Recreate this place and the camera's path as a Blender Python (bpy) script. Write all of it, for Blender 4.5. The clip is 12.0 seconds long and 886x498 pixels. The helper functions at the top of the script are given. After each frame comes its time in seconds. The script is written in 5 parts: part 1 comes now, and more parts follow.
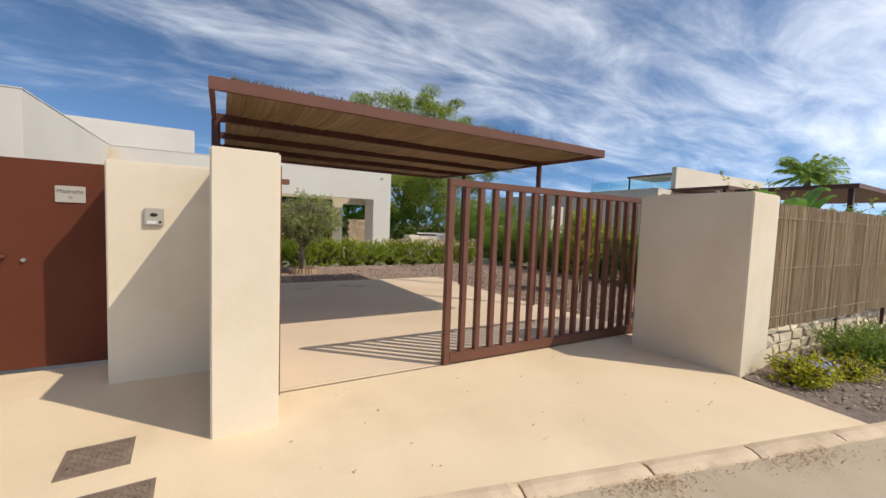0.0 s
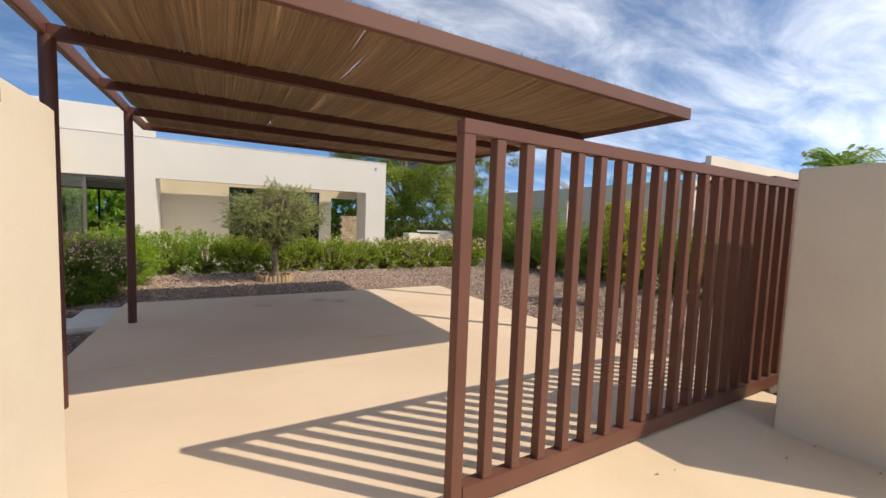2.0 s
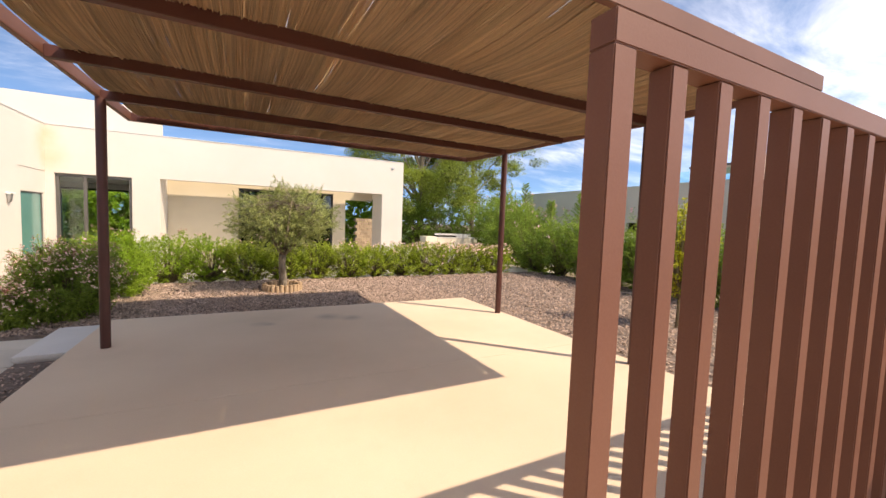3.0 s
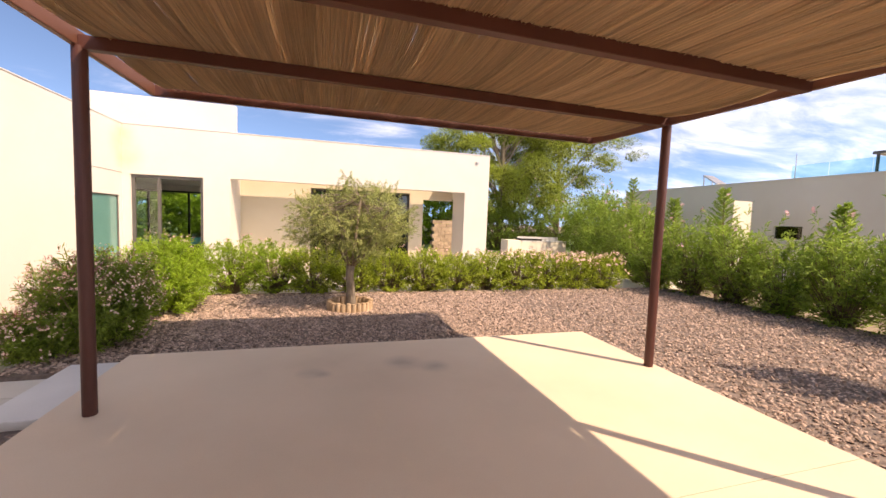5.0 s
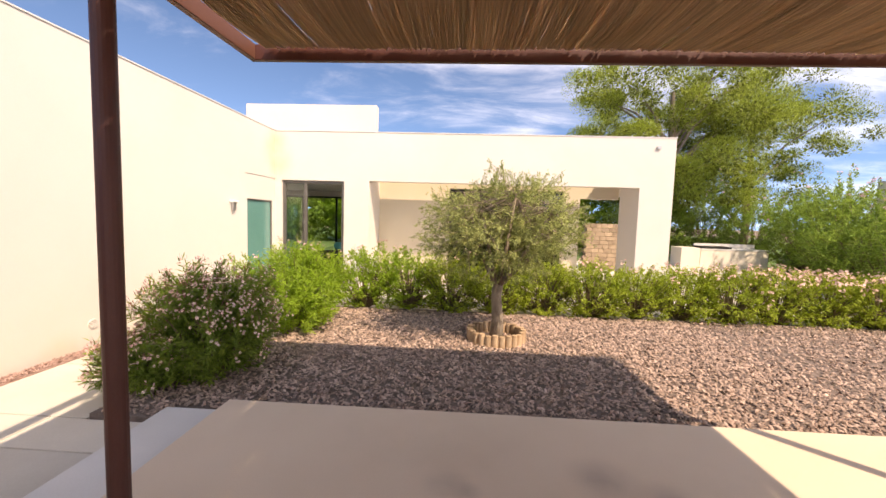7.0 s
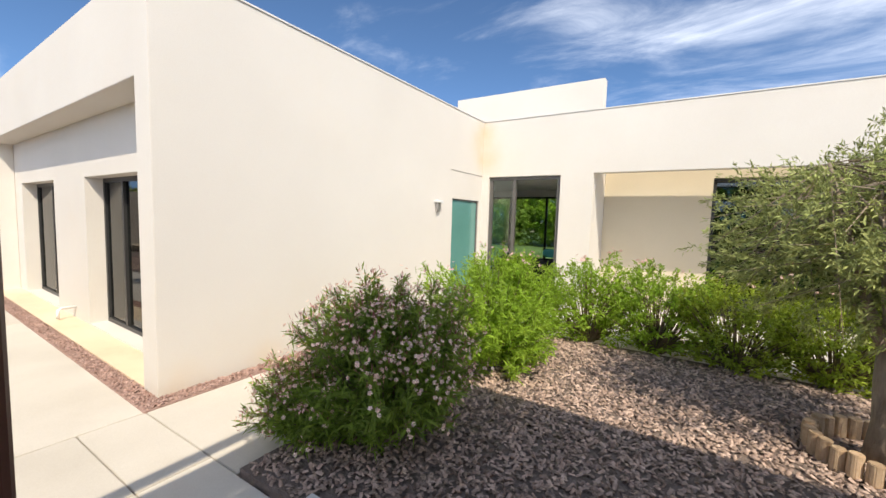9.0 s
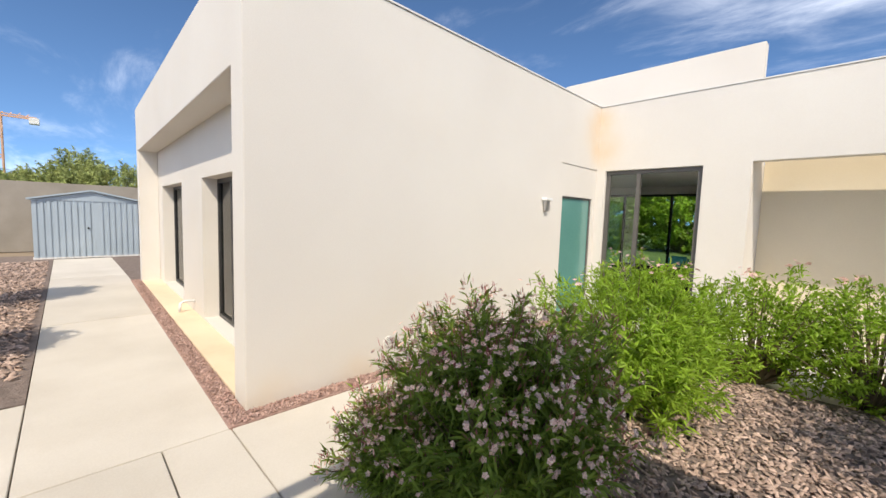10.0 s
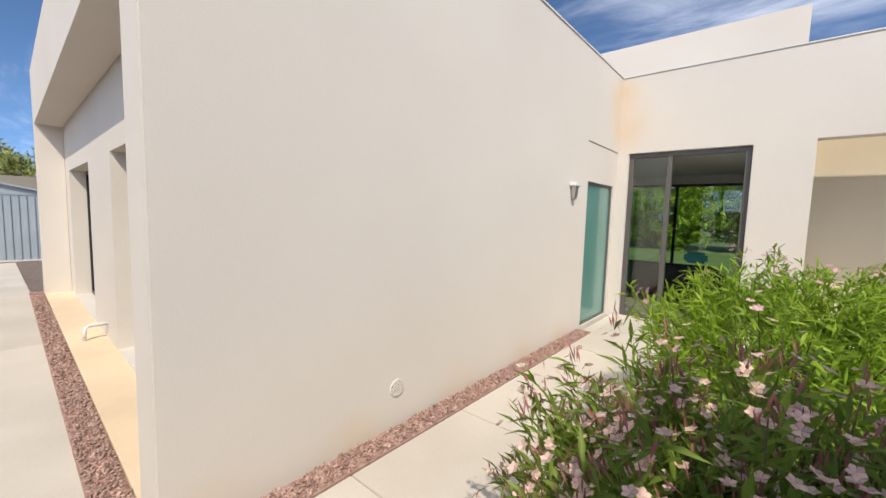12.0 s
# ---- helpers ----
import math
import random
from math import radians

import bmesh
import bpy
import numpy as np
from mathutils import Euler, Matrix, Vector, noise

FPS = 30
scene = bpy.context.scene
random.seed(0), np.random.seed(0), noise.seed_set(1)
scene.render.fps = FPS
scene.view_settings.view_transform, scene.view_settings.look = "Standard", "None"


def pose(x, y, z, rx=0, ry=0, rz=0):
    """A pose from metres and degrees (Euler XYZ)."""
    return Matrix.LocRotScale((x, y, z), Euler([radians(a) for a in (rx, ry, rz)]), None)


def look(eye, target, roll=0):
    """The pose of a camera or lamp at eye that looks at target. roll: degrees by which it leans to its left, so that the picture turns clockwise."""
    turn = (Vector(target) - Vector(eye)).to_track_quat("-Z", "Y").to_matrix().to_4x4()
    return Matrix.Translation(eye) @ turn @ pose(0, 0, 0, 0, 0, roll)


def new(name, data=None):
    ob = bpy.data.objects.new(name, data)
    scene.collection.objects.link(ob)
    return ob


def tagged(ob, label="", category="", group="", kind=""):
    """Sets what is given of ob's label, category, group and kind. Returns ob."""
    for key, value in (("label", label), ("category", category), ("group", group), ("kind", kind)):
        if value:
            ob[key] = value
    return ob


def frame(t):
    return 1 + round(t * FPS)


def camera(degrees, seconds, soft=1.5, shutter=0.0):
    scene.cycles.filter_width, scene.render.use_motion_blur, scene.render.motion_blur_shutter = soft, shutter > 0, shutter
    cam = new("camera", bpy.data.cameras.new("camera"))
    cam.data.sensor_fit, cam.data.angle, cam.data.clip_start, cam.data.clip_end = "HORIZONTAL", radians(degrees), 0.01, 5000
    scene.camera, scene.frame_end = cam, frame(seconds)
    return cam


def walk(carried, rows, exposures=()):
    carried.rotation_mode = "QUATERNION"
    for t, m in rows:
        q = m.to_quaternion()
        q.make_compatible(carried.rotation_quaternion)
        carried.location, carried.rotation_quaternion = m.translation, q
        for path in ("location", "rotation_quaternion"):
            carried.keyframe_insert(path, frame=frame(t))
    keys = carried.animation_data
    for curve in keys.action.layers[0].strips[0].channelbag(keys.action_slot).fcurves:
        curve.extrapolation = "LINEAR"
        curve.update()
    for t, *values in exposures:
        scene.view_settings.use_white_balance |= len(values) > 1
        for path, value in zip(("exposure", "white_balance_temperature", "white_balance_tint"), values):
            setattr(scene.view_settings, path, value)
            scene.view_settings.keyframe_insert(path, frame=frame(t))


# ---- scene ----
cam = camera(97.6, 12.0)
ROWS = [
    (0.0, -0.184, -1.328, 1.706, -29.67, -3.65, 2.09),
    (0.5, 0.078, -0.941, 1.697, -29.66, -3.76, 2.04),
    (1.0, 0.389, -0.480, 1.687, -29.75, -3.85, 2.07),
    (1.5, 0.652, 0.037, 1.683, -29.51, -4.01, 2.08),
    (2.0, 0.858, 0.531, 1.690, -29.37, -4.05, 2.05),
    (2.5, 1.009, 1.023, 1.698, -28.78, -3.89, 2.07),
    (3.0, 1.169, 1.523, 1.728, -27.14, -3.83, 2.10),
    (3.5, 1.338, 2.015, 1.765, -24.89, -3.91, 2.12),
    (4.0, 1.468, 2.508, 1.785, -22.44, -4.01, 2.13),
    (4.5, 1.536, 3.027, 1.790, -19.68, -4.11, 2.15),
    (5.0, 1.546, 3.557, 1.790, -16.42, -4.17, 2.17),
    (5.5, 1.529, 4.037, 1.789, -12.74, -4.13, 2.16),
    (6.0, 1.494, 4.500, 1.805, -8.32, -4.17, 2.07),
    (6.5, 1.462, 4.966, 1.816, -2.99, -4.29, 1.91),
    (7.0, 1.445, 5.422, 1.794, 3.14, -4.40, 1.75),
    (7.5, 1.396, 5.886, 1.762, 10.06, -4.43, 1.65),
    (8.0, 1.256, 6.350, 1.744, 17.51, -4.44, 1.61),
    (8.5, 1.007, 6.763, 1.737, 24.99, -4.49, 1.64),
    (9.0, 0.693, 7.095, 1.731, 32.46, -4.62, 1.72),
    (9.5, 0.405, 7.372, 1.726, 40.12, -4.79, 1.81),
    (10.0, 0.090, 7.574, 1.710, 45.86, -4.89, 1.85),
    (10.5, -0.303, 7.724, 1.684, 48.45, -4.77, 1.77),
    (11.0, -0.672, 7.875, 1.658, 48.48, -4.54, 1.59),
    (11.5, -0.941, 8.029, 1.635, 46.12, -4.58, 1.49),
    (12.0, -1.261, 8.175, 1.598, 40.44, -5.13, 1.59),
]
walk(cam, [(t, pose(x, y, z, 90 + pitch, -roll, yaw)) for t, x, y, z, yaw, pitch, roll in ROWS],
     [(0.0, 0.60, 6950, 9), (1.5, 0.70, 6950, 9), (2.2, 0.92, 7250, 11), (3.0, 1.34, 7900, 16), (5.0, 1.56, 8600, 24), (6.5, 1.58, 8600, 24), (7.5, 1.40, 7850, 17), (9.0, 1.22, 6900, 10),
      (10.5, 1.01, 6800, 11), (12.0, 0.85, 6750, 12)])

# ---- light ----
SUN_AWAY = Vector((-1.72, 1.77, -2.80))
scene.view_settings.exposure = 0.0
world = bpy.data.worlds.new("sky")
scene.world = world
world.use_nodes = True
wn, wl = world.node_tree.nodes, world.node_tree.links
wn.clear()
w_out, w_bg = wn.new("ShaderNodeOutputWorld"), wn.new("ShaderNodeBackground")
sky = wn.new("ShaderNodeTexSky")
sky.sky_type, sky.sun_disc = "NISHITA", False
sky.sun_elevation, sky.sun_rotation = radians(48.6), radians(135.8)
sky.air_density, sky.dust_density, sky.ozone_density = 0.64, 0.05, 1.9
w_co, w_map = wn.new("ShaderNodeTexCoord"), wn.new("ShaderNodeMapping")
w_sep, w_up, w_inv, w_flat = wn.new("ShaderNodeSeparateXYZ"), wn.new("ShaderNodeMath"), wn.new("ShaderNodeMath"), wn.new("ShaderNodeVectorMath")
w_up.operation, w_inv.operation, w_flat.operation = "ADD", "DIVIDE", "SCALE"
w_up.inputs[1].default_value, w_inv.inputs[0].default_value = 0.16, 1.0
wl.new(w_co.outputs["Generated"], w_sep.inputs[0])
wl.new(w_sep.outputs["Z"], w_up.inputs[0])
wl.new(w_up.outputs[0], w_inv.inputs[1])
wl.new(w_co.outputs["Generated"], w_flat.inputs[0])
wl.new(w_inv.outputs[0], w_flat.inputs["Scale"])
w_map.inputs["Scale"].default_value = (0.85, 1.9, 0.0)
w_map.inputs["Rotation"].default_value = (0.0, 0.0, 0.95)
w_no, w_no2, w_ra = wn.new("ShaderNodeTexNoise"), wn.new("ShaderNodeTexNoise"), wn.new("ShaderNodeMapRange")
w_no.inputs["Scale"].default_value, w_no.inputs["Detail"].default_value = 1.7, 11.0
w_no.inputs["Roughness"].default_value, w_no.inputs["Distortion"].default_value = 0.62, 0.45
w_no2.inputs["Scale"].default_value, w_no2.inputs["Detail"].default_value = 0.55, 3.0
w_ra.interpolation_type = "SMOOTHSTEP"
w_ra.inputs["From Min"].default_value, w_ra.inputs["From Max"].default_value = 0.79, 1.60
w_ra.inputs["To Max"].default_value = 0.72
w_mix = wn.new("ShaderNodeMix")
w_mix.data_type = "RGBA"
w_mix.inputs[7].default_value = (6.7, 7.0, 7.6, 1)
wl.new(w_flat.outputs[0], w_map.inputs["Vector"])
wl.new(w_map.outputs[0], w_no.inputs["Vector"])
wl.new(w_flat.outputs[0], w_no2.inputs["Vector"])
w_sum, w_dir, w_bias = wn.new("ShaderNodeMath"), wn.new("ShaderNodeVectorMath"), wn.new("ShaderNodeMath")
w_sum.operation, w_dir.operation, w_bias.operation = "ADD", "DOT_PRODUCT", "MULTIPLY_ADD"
# cloud thickens towards the unseen sun side, added as fill for the shaded areas
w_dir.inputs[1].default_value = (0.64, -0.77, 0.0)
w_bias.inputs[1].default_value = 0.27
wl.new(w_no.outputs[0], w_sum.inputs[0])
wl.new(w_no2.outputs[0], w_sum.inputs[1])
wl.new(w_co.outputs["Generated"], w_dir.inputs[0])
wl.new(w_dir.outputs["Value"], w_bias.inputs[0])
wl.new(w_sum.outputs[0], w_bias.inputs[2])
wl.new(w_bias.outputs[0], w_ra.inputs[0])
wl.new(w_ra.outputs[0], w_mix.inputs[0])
w_lift, w_unit = wn.new("ShaderNodeVectorMath"), wn.new("ShaderNodeVectorMath")
w_lift.operation, w_unit.operation = "MULTIPLY_ADD", "NORMALIZE"
w_lift.inputs[1].default_value, w_lift.inputs[2].default_value = (1.0, 1.0, 0.85), (0.0, 0.0, 0.16)
wl.new(w_co.outputs["Generated"], w_lift.inputs[0])
wl.new(w_lift.outputs[0], w_unit.inputs[0])
wl.new(w_unit.outputs[0], sky.inputs[0])
w_warm = wn.new("ShaderNodeMix")
w_warm.data_type, w_warm.blend_type, w_warm.inputs[0].default_value = "RGBA", "MULTIPLY", 1.0
w_warm.inputs[7].default_value = (1.02 / 7.0, 1.03 / 7.0, 0.92 / 7.0, 1)
w_gam, w_back = wn.new("ShaderNodeGamma"), wn.new("ShaderNodeVectorMath")
w_gam.inputs[1].default_value = 1.42
w_back.operation = "SCALE"
w_back.inputs["Scale"].default_value = 7.0
wl.new(sky.outputs[0], w_warm.inputs[6])
wl.new(w_warm.outputs[2], w_gam.inputs[0])
wl.new(w_gam.outputs[0], w_back.inputs[0])
wl.new(w_back.outputs[0], w_mix.inputs[6])
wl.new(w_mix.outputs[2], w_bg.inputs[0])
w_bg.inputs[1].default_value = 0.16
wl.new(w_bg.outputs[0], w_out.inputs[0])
sun = new("sun", bpy.data.lights.new("sun", "SUN"))
sun.data.energy, sun.data.angle, sun.data.color = 2.25, radians(0.53), (1.0, 0.92, 0.80)
sun.matrix_world = look((20, -20, 30), Vector((20, -20, 30)) + SUN_AWAY)


# ---- materials ----
def material(name, low, high, rough=0.8, scale=3.0, fine=60.0, bump=0.15, metal=0.0, stain=0.0, stain_colour=(0.3, 0.2, 0.12), piece=0.0, island=False,
             through_light=0.0, stretch=(1, 1, 1), spec=0.5, depth=0.01):
    """Colours at two scales of noise, with a fine relief; piece varies the tone from object to object or island to island."""
    m = bpy.data.materials.new(name)
    m.use_nodes = True
    n, l = m.node_tree.nodes, m.node_tree.links
    b = n["Principled BSDF"]
    co, mp = n.new("ShaderNodeTexCoord"), n.new("ShaderNodeMapping")
    mp.inputs["Scale"].default_value = stretch
    l.new(co.outputs["Object"], mp.inputs["Vector"])
    big, small = n.new("ShaderNodeTexNoise"), n.new("ShaderNodeTexNoise")
    big.inputs["Scale"].default_value, big.inputs["Detail"].default_value = scale, 5.0
    small.inputs["Scale"].default_value, small.inputs["Detail"].default_value = fine, 4.0
    for node in (big, small):
        l.new(mp.outputs[0], node.inputs["Vector"])
    add = n.new("ShaderNodeMath")
    add.operation = "MULTIPLY_ADD"
    l.new(small.outputs[0], add.inputs[0])
    add.inputs[1].default_value = 0.5
    l.new(big.outputs[0], add.inputs[2])
    ramp = n.new("ShaderNodeMapRange")
    ramp.inputs["From Min"].default_value, ramp.inputs["From Max"].default_value = 0.45, 1.05
    l.new(add.outputs[0], ramp.inputs[0])
    mix = n.new("ShaderNodeMix")
    mix.data_type = "RGBA"
    mix.inputs[6].default_value, mix.inputs[7].default_value = (*low, 1), (*high, 1)
    l.new(ramp.outputs[0], mix.inputs[0])
    colour = mix.outputs[2]
    if stain:
        st, sr, sm = n.new("ShaderNodeTexNoise"), n.new("ShaderNodeValToRGB"), n.new("ShaderNodeMix")
        st.inputs["Scale"].default_value, st.inputs["Detail"].default_value, st.inputs["Roughness"].default_value = 0.7, 8.0, 0.65
        l.new(co.outputs["Object"], st.inputs["Vector"])
        sr.color_ramp.elements[0].position, sr.color_ramp.elements[1].position = 0.52, 0.75
        sr.color_ramp.elements[1].color = (stain, stain, stain, 1)
        sm.data_type = "RGBA"
        sm.inputs[7].default_value = (*stain_colour, 1)
        l.new(st.outputs[0], sr.inputs[0])
        l.new(sr.outputs[0], sm.inputs[0])
        l.new(colour, sm.inputs[6])
        colour = sm.outputs[2]
    if piece:
        info = n.new("ShaderNodeNewGeometry") if island else n.new("ShaderNodeObjectInfo")
        hs, rg = n.new("ShaderNodeHueSaturation"), n.new("ShaderNodeMapRange")
        rg.inputs["To Min"].default_value, rg.inputs["To Max"].default_value = 1 - piece, 1 + piece
        l.new(info.outputs["Random Per Island" if island else "Random"], rg.inputs[0])
        l.new(rg.outputs[0], hs.inputs["Value"])
        l.new(colour, hs.inputs["Color"])
        colour = hs.outputs[0]
    l.new(colour, b.inputs["Base Color"])
    b.inputs["Roughness"].default_value, b.inputs["Metallic"].default_value = rough, metal
    b.inputs["Specular IOR Level"].default_value = spec
    if bump:
        bp = n.new("ShaderNodeBump")
        bp.inputs["Strength"].default_value, bp.inputs["Distance"].default_value = bump, depth
        l.new(add.outputs[0], bp.inputs["Height"])
        l.new(bp.outputs[0], b.inputs["Normal"])
    if through_light:
        tr, ms = n.new("ShaderNodeBsdfTranslucent"), n.new("ShaderNodeMixShader")
        l.new(colour, tr.inputs["Color"])
        ms.inputs[0].default_value = through_light
        l.new(b.outputs[0], ms.inputs[1])
        l.new(tr.outputs[0], ms.inputs[2])
        l.new(ms.outputs[0], n["Material Output"].inputs[0])
    return m


def add_spots(m, spots, colour):
    """Soft-edged oil stains at places (x, y, radius) of a floor."""
    n, l = m.node_tree.nodes, m.node_tree.links
    b = n["Principled BSDF"]
    src = b.inputs["Base Color"].links[0].from_socket
    co, no = n.new("ShaderNodeTexCoord"), n.new("ShaderNodeTexNoise")
    no.inputs["Scale"].default_value, no.inputs["Detail"].default_value = 3.5, 6.0
    l.new(co.outputs["Object"], no.inputs["Vector"])
    for x, y, z, r in spots:
        d, rg, mul, mix = n.new("ShaderNodeVectorMath"), n.new("ShaderNodeMapRange"), n.new("ShaderNodeMath"), n.new("ShaderNodeMix")
        d.operation, mul.operation, mix.data_type = "DISTANCE", "MULTIPLY", "RGBA"
        d.inputs[1].default_value = (x, y, z)
        l.new(co.outputs["Object"], d.inputs[0])
        rg.interpolation_type = "SMOOTHSTEP"
        rg.inputs["From Min"].default_value, rg.inputs["From Max"].default_value = r, 0.0
        l.new(d.outputs["Value"], rg.inputs[0])
        l.new(rg.outputs[0], mul.inputs[0])
        l.new(no.outputs[0], mul.inputs[1])
        l.new(mul.outputs[0], mix.inputs[0])
        l.new(src, mix.inputs[6])
        mix.inputs[7].default_value = (*colour, 1)
        src = mix.outputs[2]
    l.new(src, b.inputs["Base Color"])


def glass(name, tint, rough=0.02, clear=0.75, ior=1.7):
    """A window pane: partly clear, partly a mirror by Fresnel."""
    m = bpy.data.materials.new(name)
    m.use_nodes = True
    n, l = m.node_tree.nodes, m.node_tree.links
    n.remove(n["Principled BSDF"])
    t, g, f, ms = n.new("ShaderNodeBsdfTransparent"), n.new("ShaderNodeBsdfGlossy"), n.new("ShaderNodeFresnel"), n.new("ShaderNodeMixShader")
    t.inputs[0].default_value = (*[c * clear for c in tint], 1)
    g.inputs["Roughness"].default_value = rough
    f.inputs["IOR"].default_value = ior
    l.new(f.outputs[0], ms.inputs[0])
    l.new(t.outputs[0], ms.inputs[1])
    l.new(g.outputs[0], ms.inputs[2])
    l.new(ms.outputs[0], n["Material Output"].inputs[0])
    return m


RENDER = material("cream_render", (0.70, 0.62, 0.50), (0.80, 0.73, 0.61), 0.9, 0.6, 90, 0.25, stain=0.12, stain_colour=(0.60, 0.45, 0.28), depth=0.004)
RENDER_GATE = material("gate_wall_render", (0.68, 0.59, 0.455), (0.78, 0.69, 0.545), 0.9, 0.9, 70, 0.18, stain=0.3, stain_colour=(0.5, 0.36, 0.2), depth=0.005)
HOUSE_WHITE = material("house_render", (0.60, 0.56, 0.505), (0.67, 0.635, 0.58), 0.9, 0.5, 90, 0.1, stain=0.10, stain_colour=(0.66, 0.50, 0.32), depth=0.004)
add_spots(HOUSE_WHITE, [(-3.3, 14.75, 3.35, 0.6), (-3.2, 14.96, 3.0, 0.5), (-3.29, 14.9, 3.7, 0.4)], (0.62, 0.46, 0.29))
add_spots(HOUSE_WHITE, [(-3.29, 8.8, 0.0, 0.42), (-3.29, 9.7, 0.0, 0.38), (-3.29, 10.8, 0.0, 0.42), (-3.29, 12.0, 0.0, 0.38), (-3.29, 13.0, 0.0, 0.35)], (0.64, 0.52, 0.38))
SLAB = material("parking_slab_concrete", (0.645, 0.502, 0.368), (0.75, 0.60, 0.455), 0.8, 0.8, 120, 0.2, stain=0.16, stain_colour=(0.42, 0.31, 0.21), depth=0.004)
add_spots(SLAB, [(1.40, 7.72, 0.15, 0.20), (1.52, 7.66, 0.15, 0.12), (2.40, 7.85, 0.15, 0.30), (2.72, 7.68, 0.15, 0.24)], (0.34, 0.27, 0.22))
DRIVE = material("driveway_concrete", (0.66, 0.515, 0.345), (0.79, 0.64, 0.455), 0.85, 0.9, 120, 0.45, stain=0.34, stain_colour=(0.42, 0.31, 0.20), depth=0.004)
PAVING = material("pale_concrete", (0.50, 0.455, 0.385), (0.62, 0.575, 0.50), 0.85, 1.2, 110, 0.25, stain=0.2, stain_colour=(0.42, 0.34, 0.25), piece=0.06, depth=0.004)
STEP = material("white_stone", (0.60, 0.58, 0.55), (0.70, 0.68, 0.65), 0.7, 2.0, 80, 0.15)
ASPHALT = material("road_surface", (0.38, 0.305, 0.225), (0.52, 0.43, 0.32), 0.9, 1.5, 160, 0.5, stain=0.3, stain_colour=(0.25, 0.2, 0.15), depth=0.006)
KERB = material("kerb_stone", (0.44, 0.34, 0.235), (0.64, 0.50, 0.36), 0.85, 4, 90, 0.4, piece=0.08)
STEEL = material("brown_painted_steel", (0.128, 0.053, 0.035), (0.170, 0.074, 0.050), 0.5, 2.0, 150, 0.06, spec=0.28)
# the brown steel again, darkened so its colour carries the shade under the roof
STEEL_DARK = material("brown_steel_shaded", (0.068, 0.022, 0.016), (0.095, 0.032, 0.024), 0.5, 2.0, 150, 0.06, spec=0.4)
PANEL = material("gate_sheet", (0.105, 0.031, 0.017), (0.135, 0.041, 0.023), 0.7, 1.2, 140, 0.06, spec=0.15)
REED = material("reed", (0.68, 0.55, 0.41), (0.86, 0.74, 0.58), 0.85, 6, 40, 0.2, piece=0.18, island=True, through_light=0.75, stretch=(1, 0.08, 1))
FENCE_REED = material("fence_reed", (0.37, 0.265, 0.165), (0.51, 0.385, 0.255), 0.9, 6, 40, 0.2, piece=0.16, island=True, stretch=(1, 1, 0.1))
MULCH = material("bark_bed", (0.13, 0.098, 0.080), (0.25, 0.195, 0.165), 0.95, 12, 60, 0.9, depth=0.03)
CHIP = material("bark_chip", (0.245, 0.168, 0.13), (0.52, 0.39, 0.318), 0.9, 10, 60, 0.4, piece=0.4, island=True)
RED_GRAVEL = material("red_gravel", (0.27, 0.155, 0.125), (0.52, 0.36, 0.30), 0.9, 20, 70, 0.8, piece=0.3, island=True, depth=0.01)
EARTH = material("earth", (0.20, 0.15, 0.10), (0.34, 0.27, 0.19), 0.95, 0.4, 20, 0.5, depth=0.03)
LAWN = material("lawn", (0.05, 0.10, 0.02), (0.13, 0.20, 0.05), 0.95, 0.6, 40, 0.8, depth=0.03)
STONE = material("rubble_stone", (0.52, 0.43, 0.30), (0.76, 0.66, 0.50), 0.9, 6, 50, 0.6, piece=0.25, depth=0.02)
SCREEN_STONE = material("brown_screen_stone", (0.26, 0.19, 0.125), (0.42, 0.32, 0.22), 0.9, 6, 50, 0.6, piece=0.25, depth=0.02)
MORTAR = material("mortar", (0.20, 0.16, 0.115), (0.29, 0.24, 0.18), 0.95, 8, 60, 0.5)
ALU = material("dark_aluminium", (0.022, 0.022, 0.022), (0.032, 0.031, 0.030), 0.4, 4, 90, 0.03)
ALU_GREY = material("grey_aluminium", (0.09, 0.085, 0.078), (0.12, 0.11, 0.10), 0.4, 4, 90, 0.03)
PORCH = material("tan_porch_render", (0.58, 0.50, 0.365), (0.66, 0.575, 0.43), 0.9, 0.6, 90, 0.2, stain=0.1, stain_colour=(0.5, 0.4, 0.27), depth=0.004)
PLASTIC_WHITE = material("white_plastic", (0.68, 0.68, 0.67), (0.74, 0.74, 0.73), 0.4, 5, 60, 0.02)
SIGN_PLATE = material("pale_stone_plate", (0.40, 0.37, 0.32), (0.47, 0.44, 0.385), 0.6, 8, 90, 0.05)
METAL_GREY = material("brushed_metal", (0.42, 0.41, 0.40), (0.52, 0.51, 0.50), 0.35, 6, 200, 0.05, metal=0.8)
IRON = material("cast_iron", (0.17, 0.125, 0.095), (0.34, 0.255, 0.195), 0.65, 8, 60, 0.4, metal=0.3)
BLACK = material("black", (0.01, 0.01, 0.01), (0.018, 0.018, 0.018), 0.6, 5, 50, 0.0)
SHED = material("shed_sheet", (0.31, 0.37, 0.415), (0.38, 0.44, 0.485), 0.5, 1.5, 60, 0.05)
GREY_WALL = material("grey_block_wall", (0.24, 0.21, 0.17), (0.34, 0.30, 0.25), 0.95, 1.2, 40, 0.5, stain=0.4, stain_colour=(0.16, 0.13, 0.1))
LOG = material("edging_log", (0.36, 0.24, 0.14), (0.56, 0.42, 0.28), 0.9, 8, 50, 0.4, piece=0.2)
BARK = material("olive_bark", (0.16, 0.12, 0.085), (0.34, 0.28, 0.21), 0.95, 9, 40, 0.9, depth=0.03, stretch=(1, 1, 0.35))
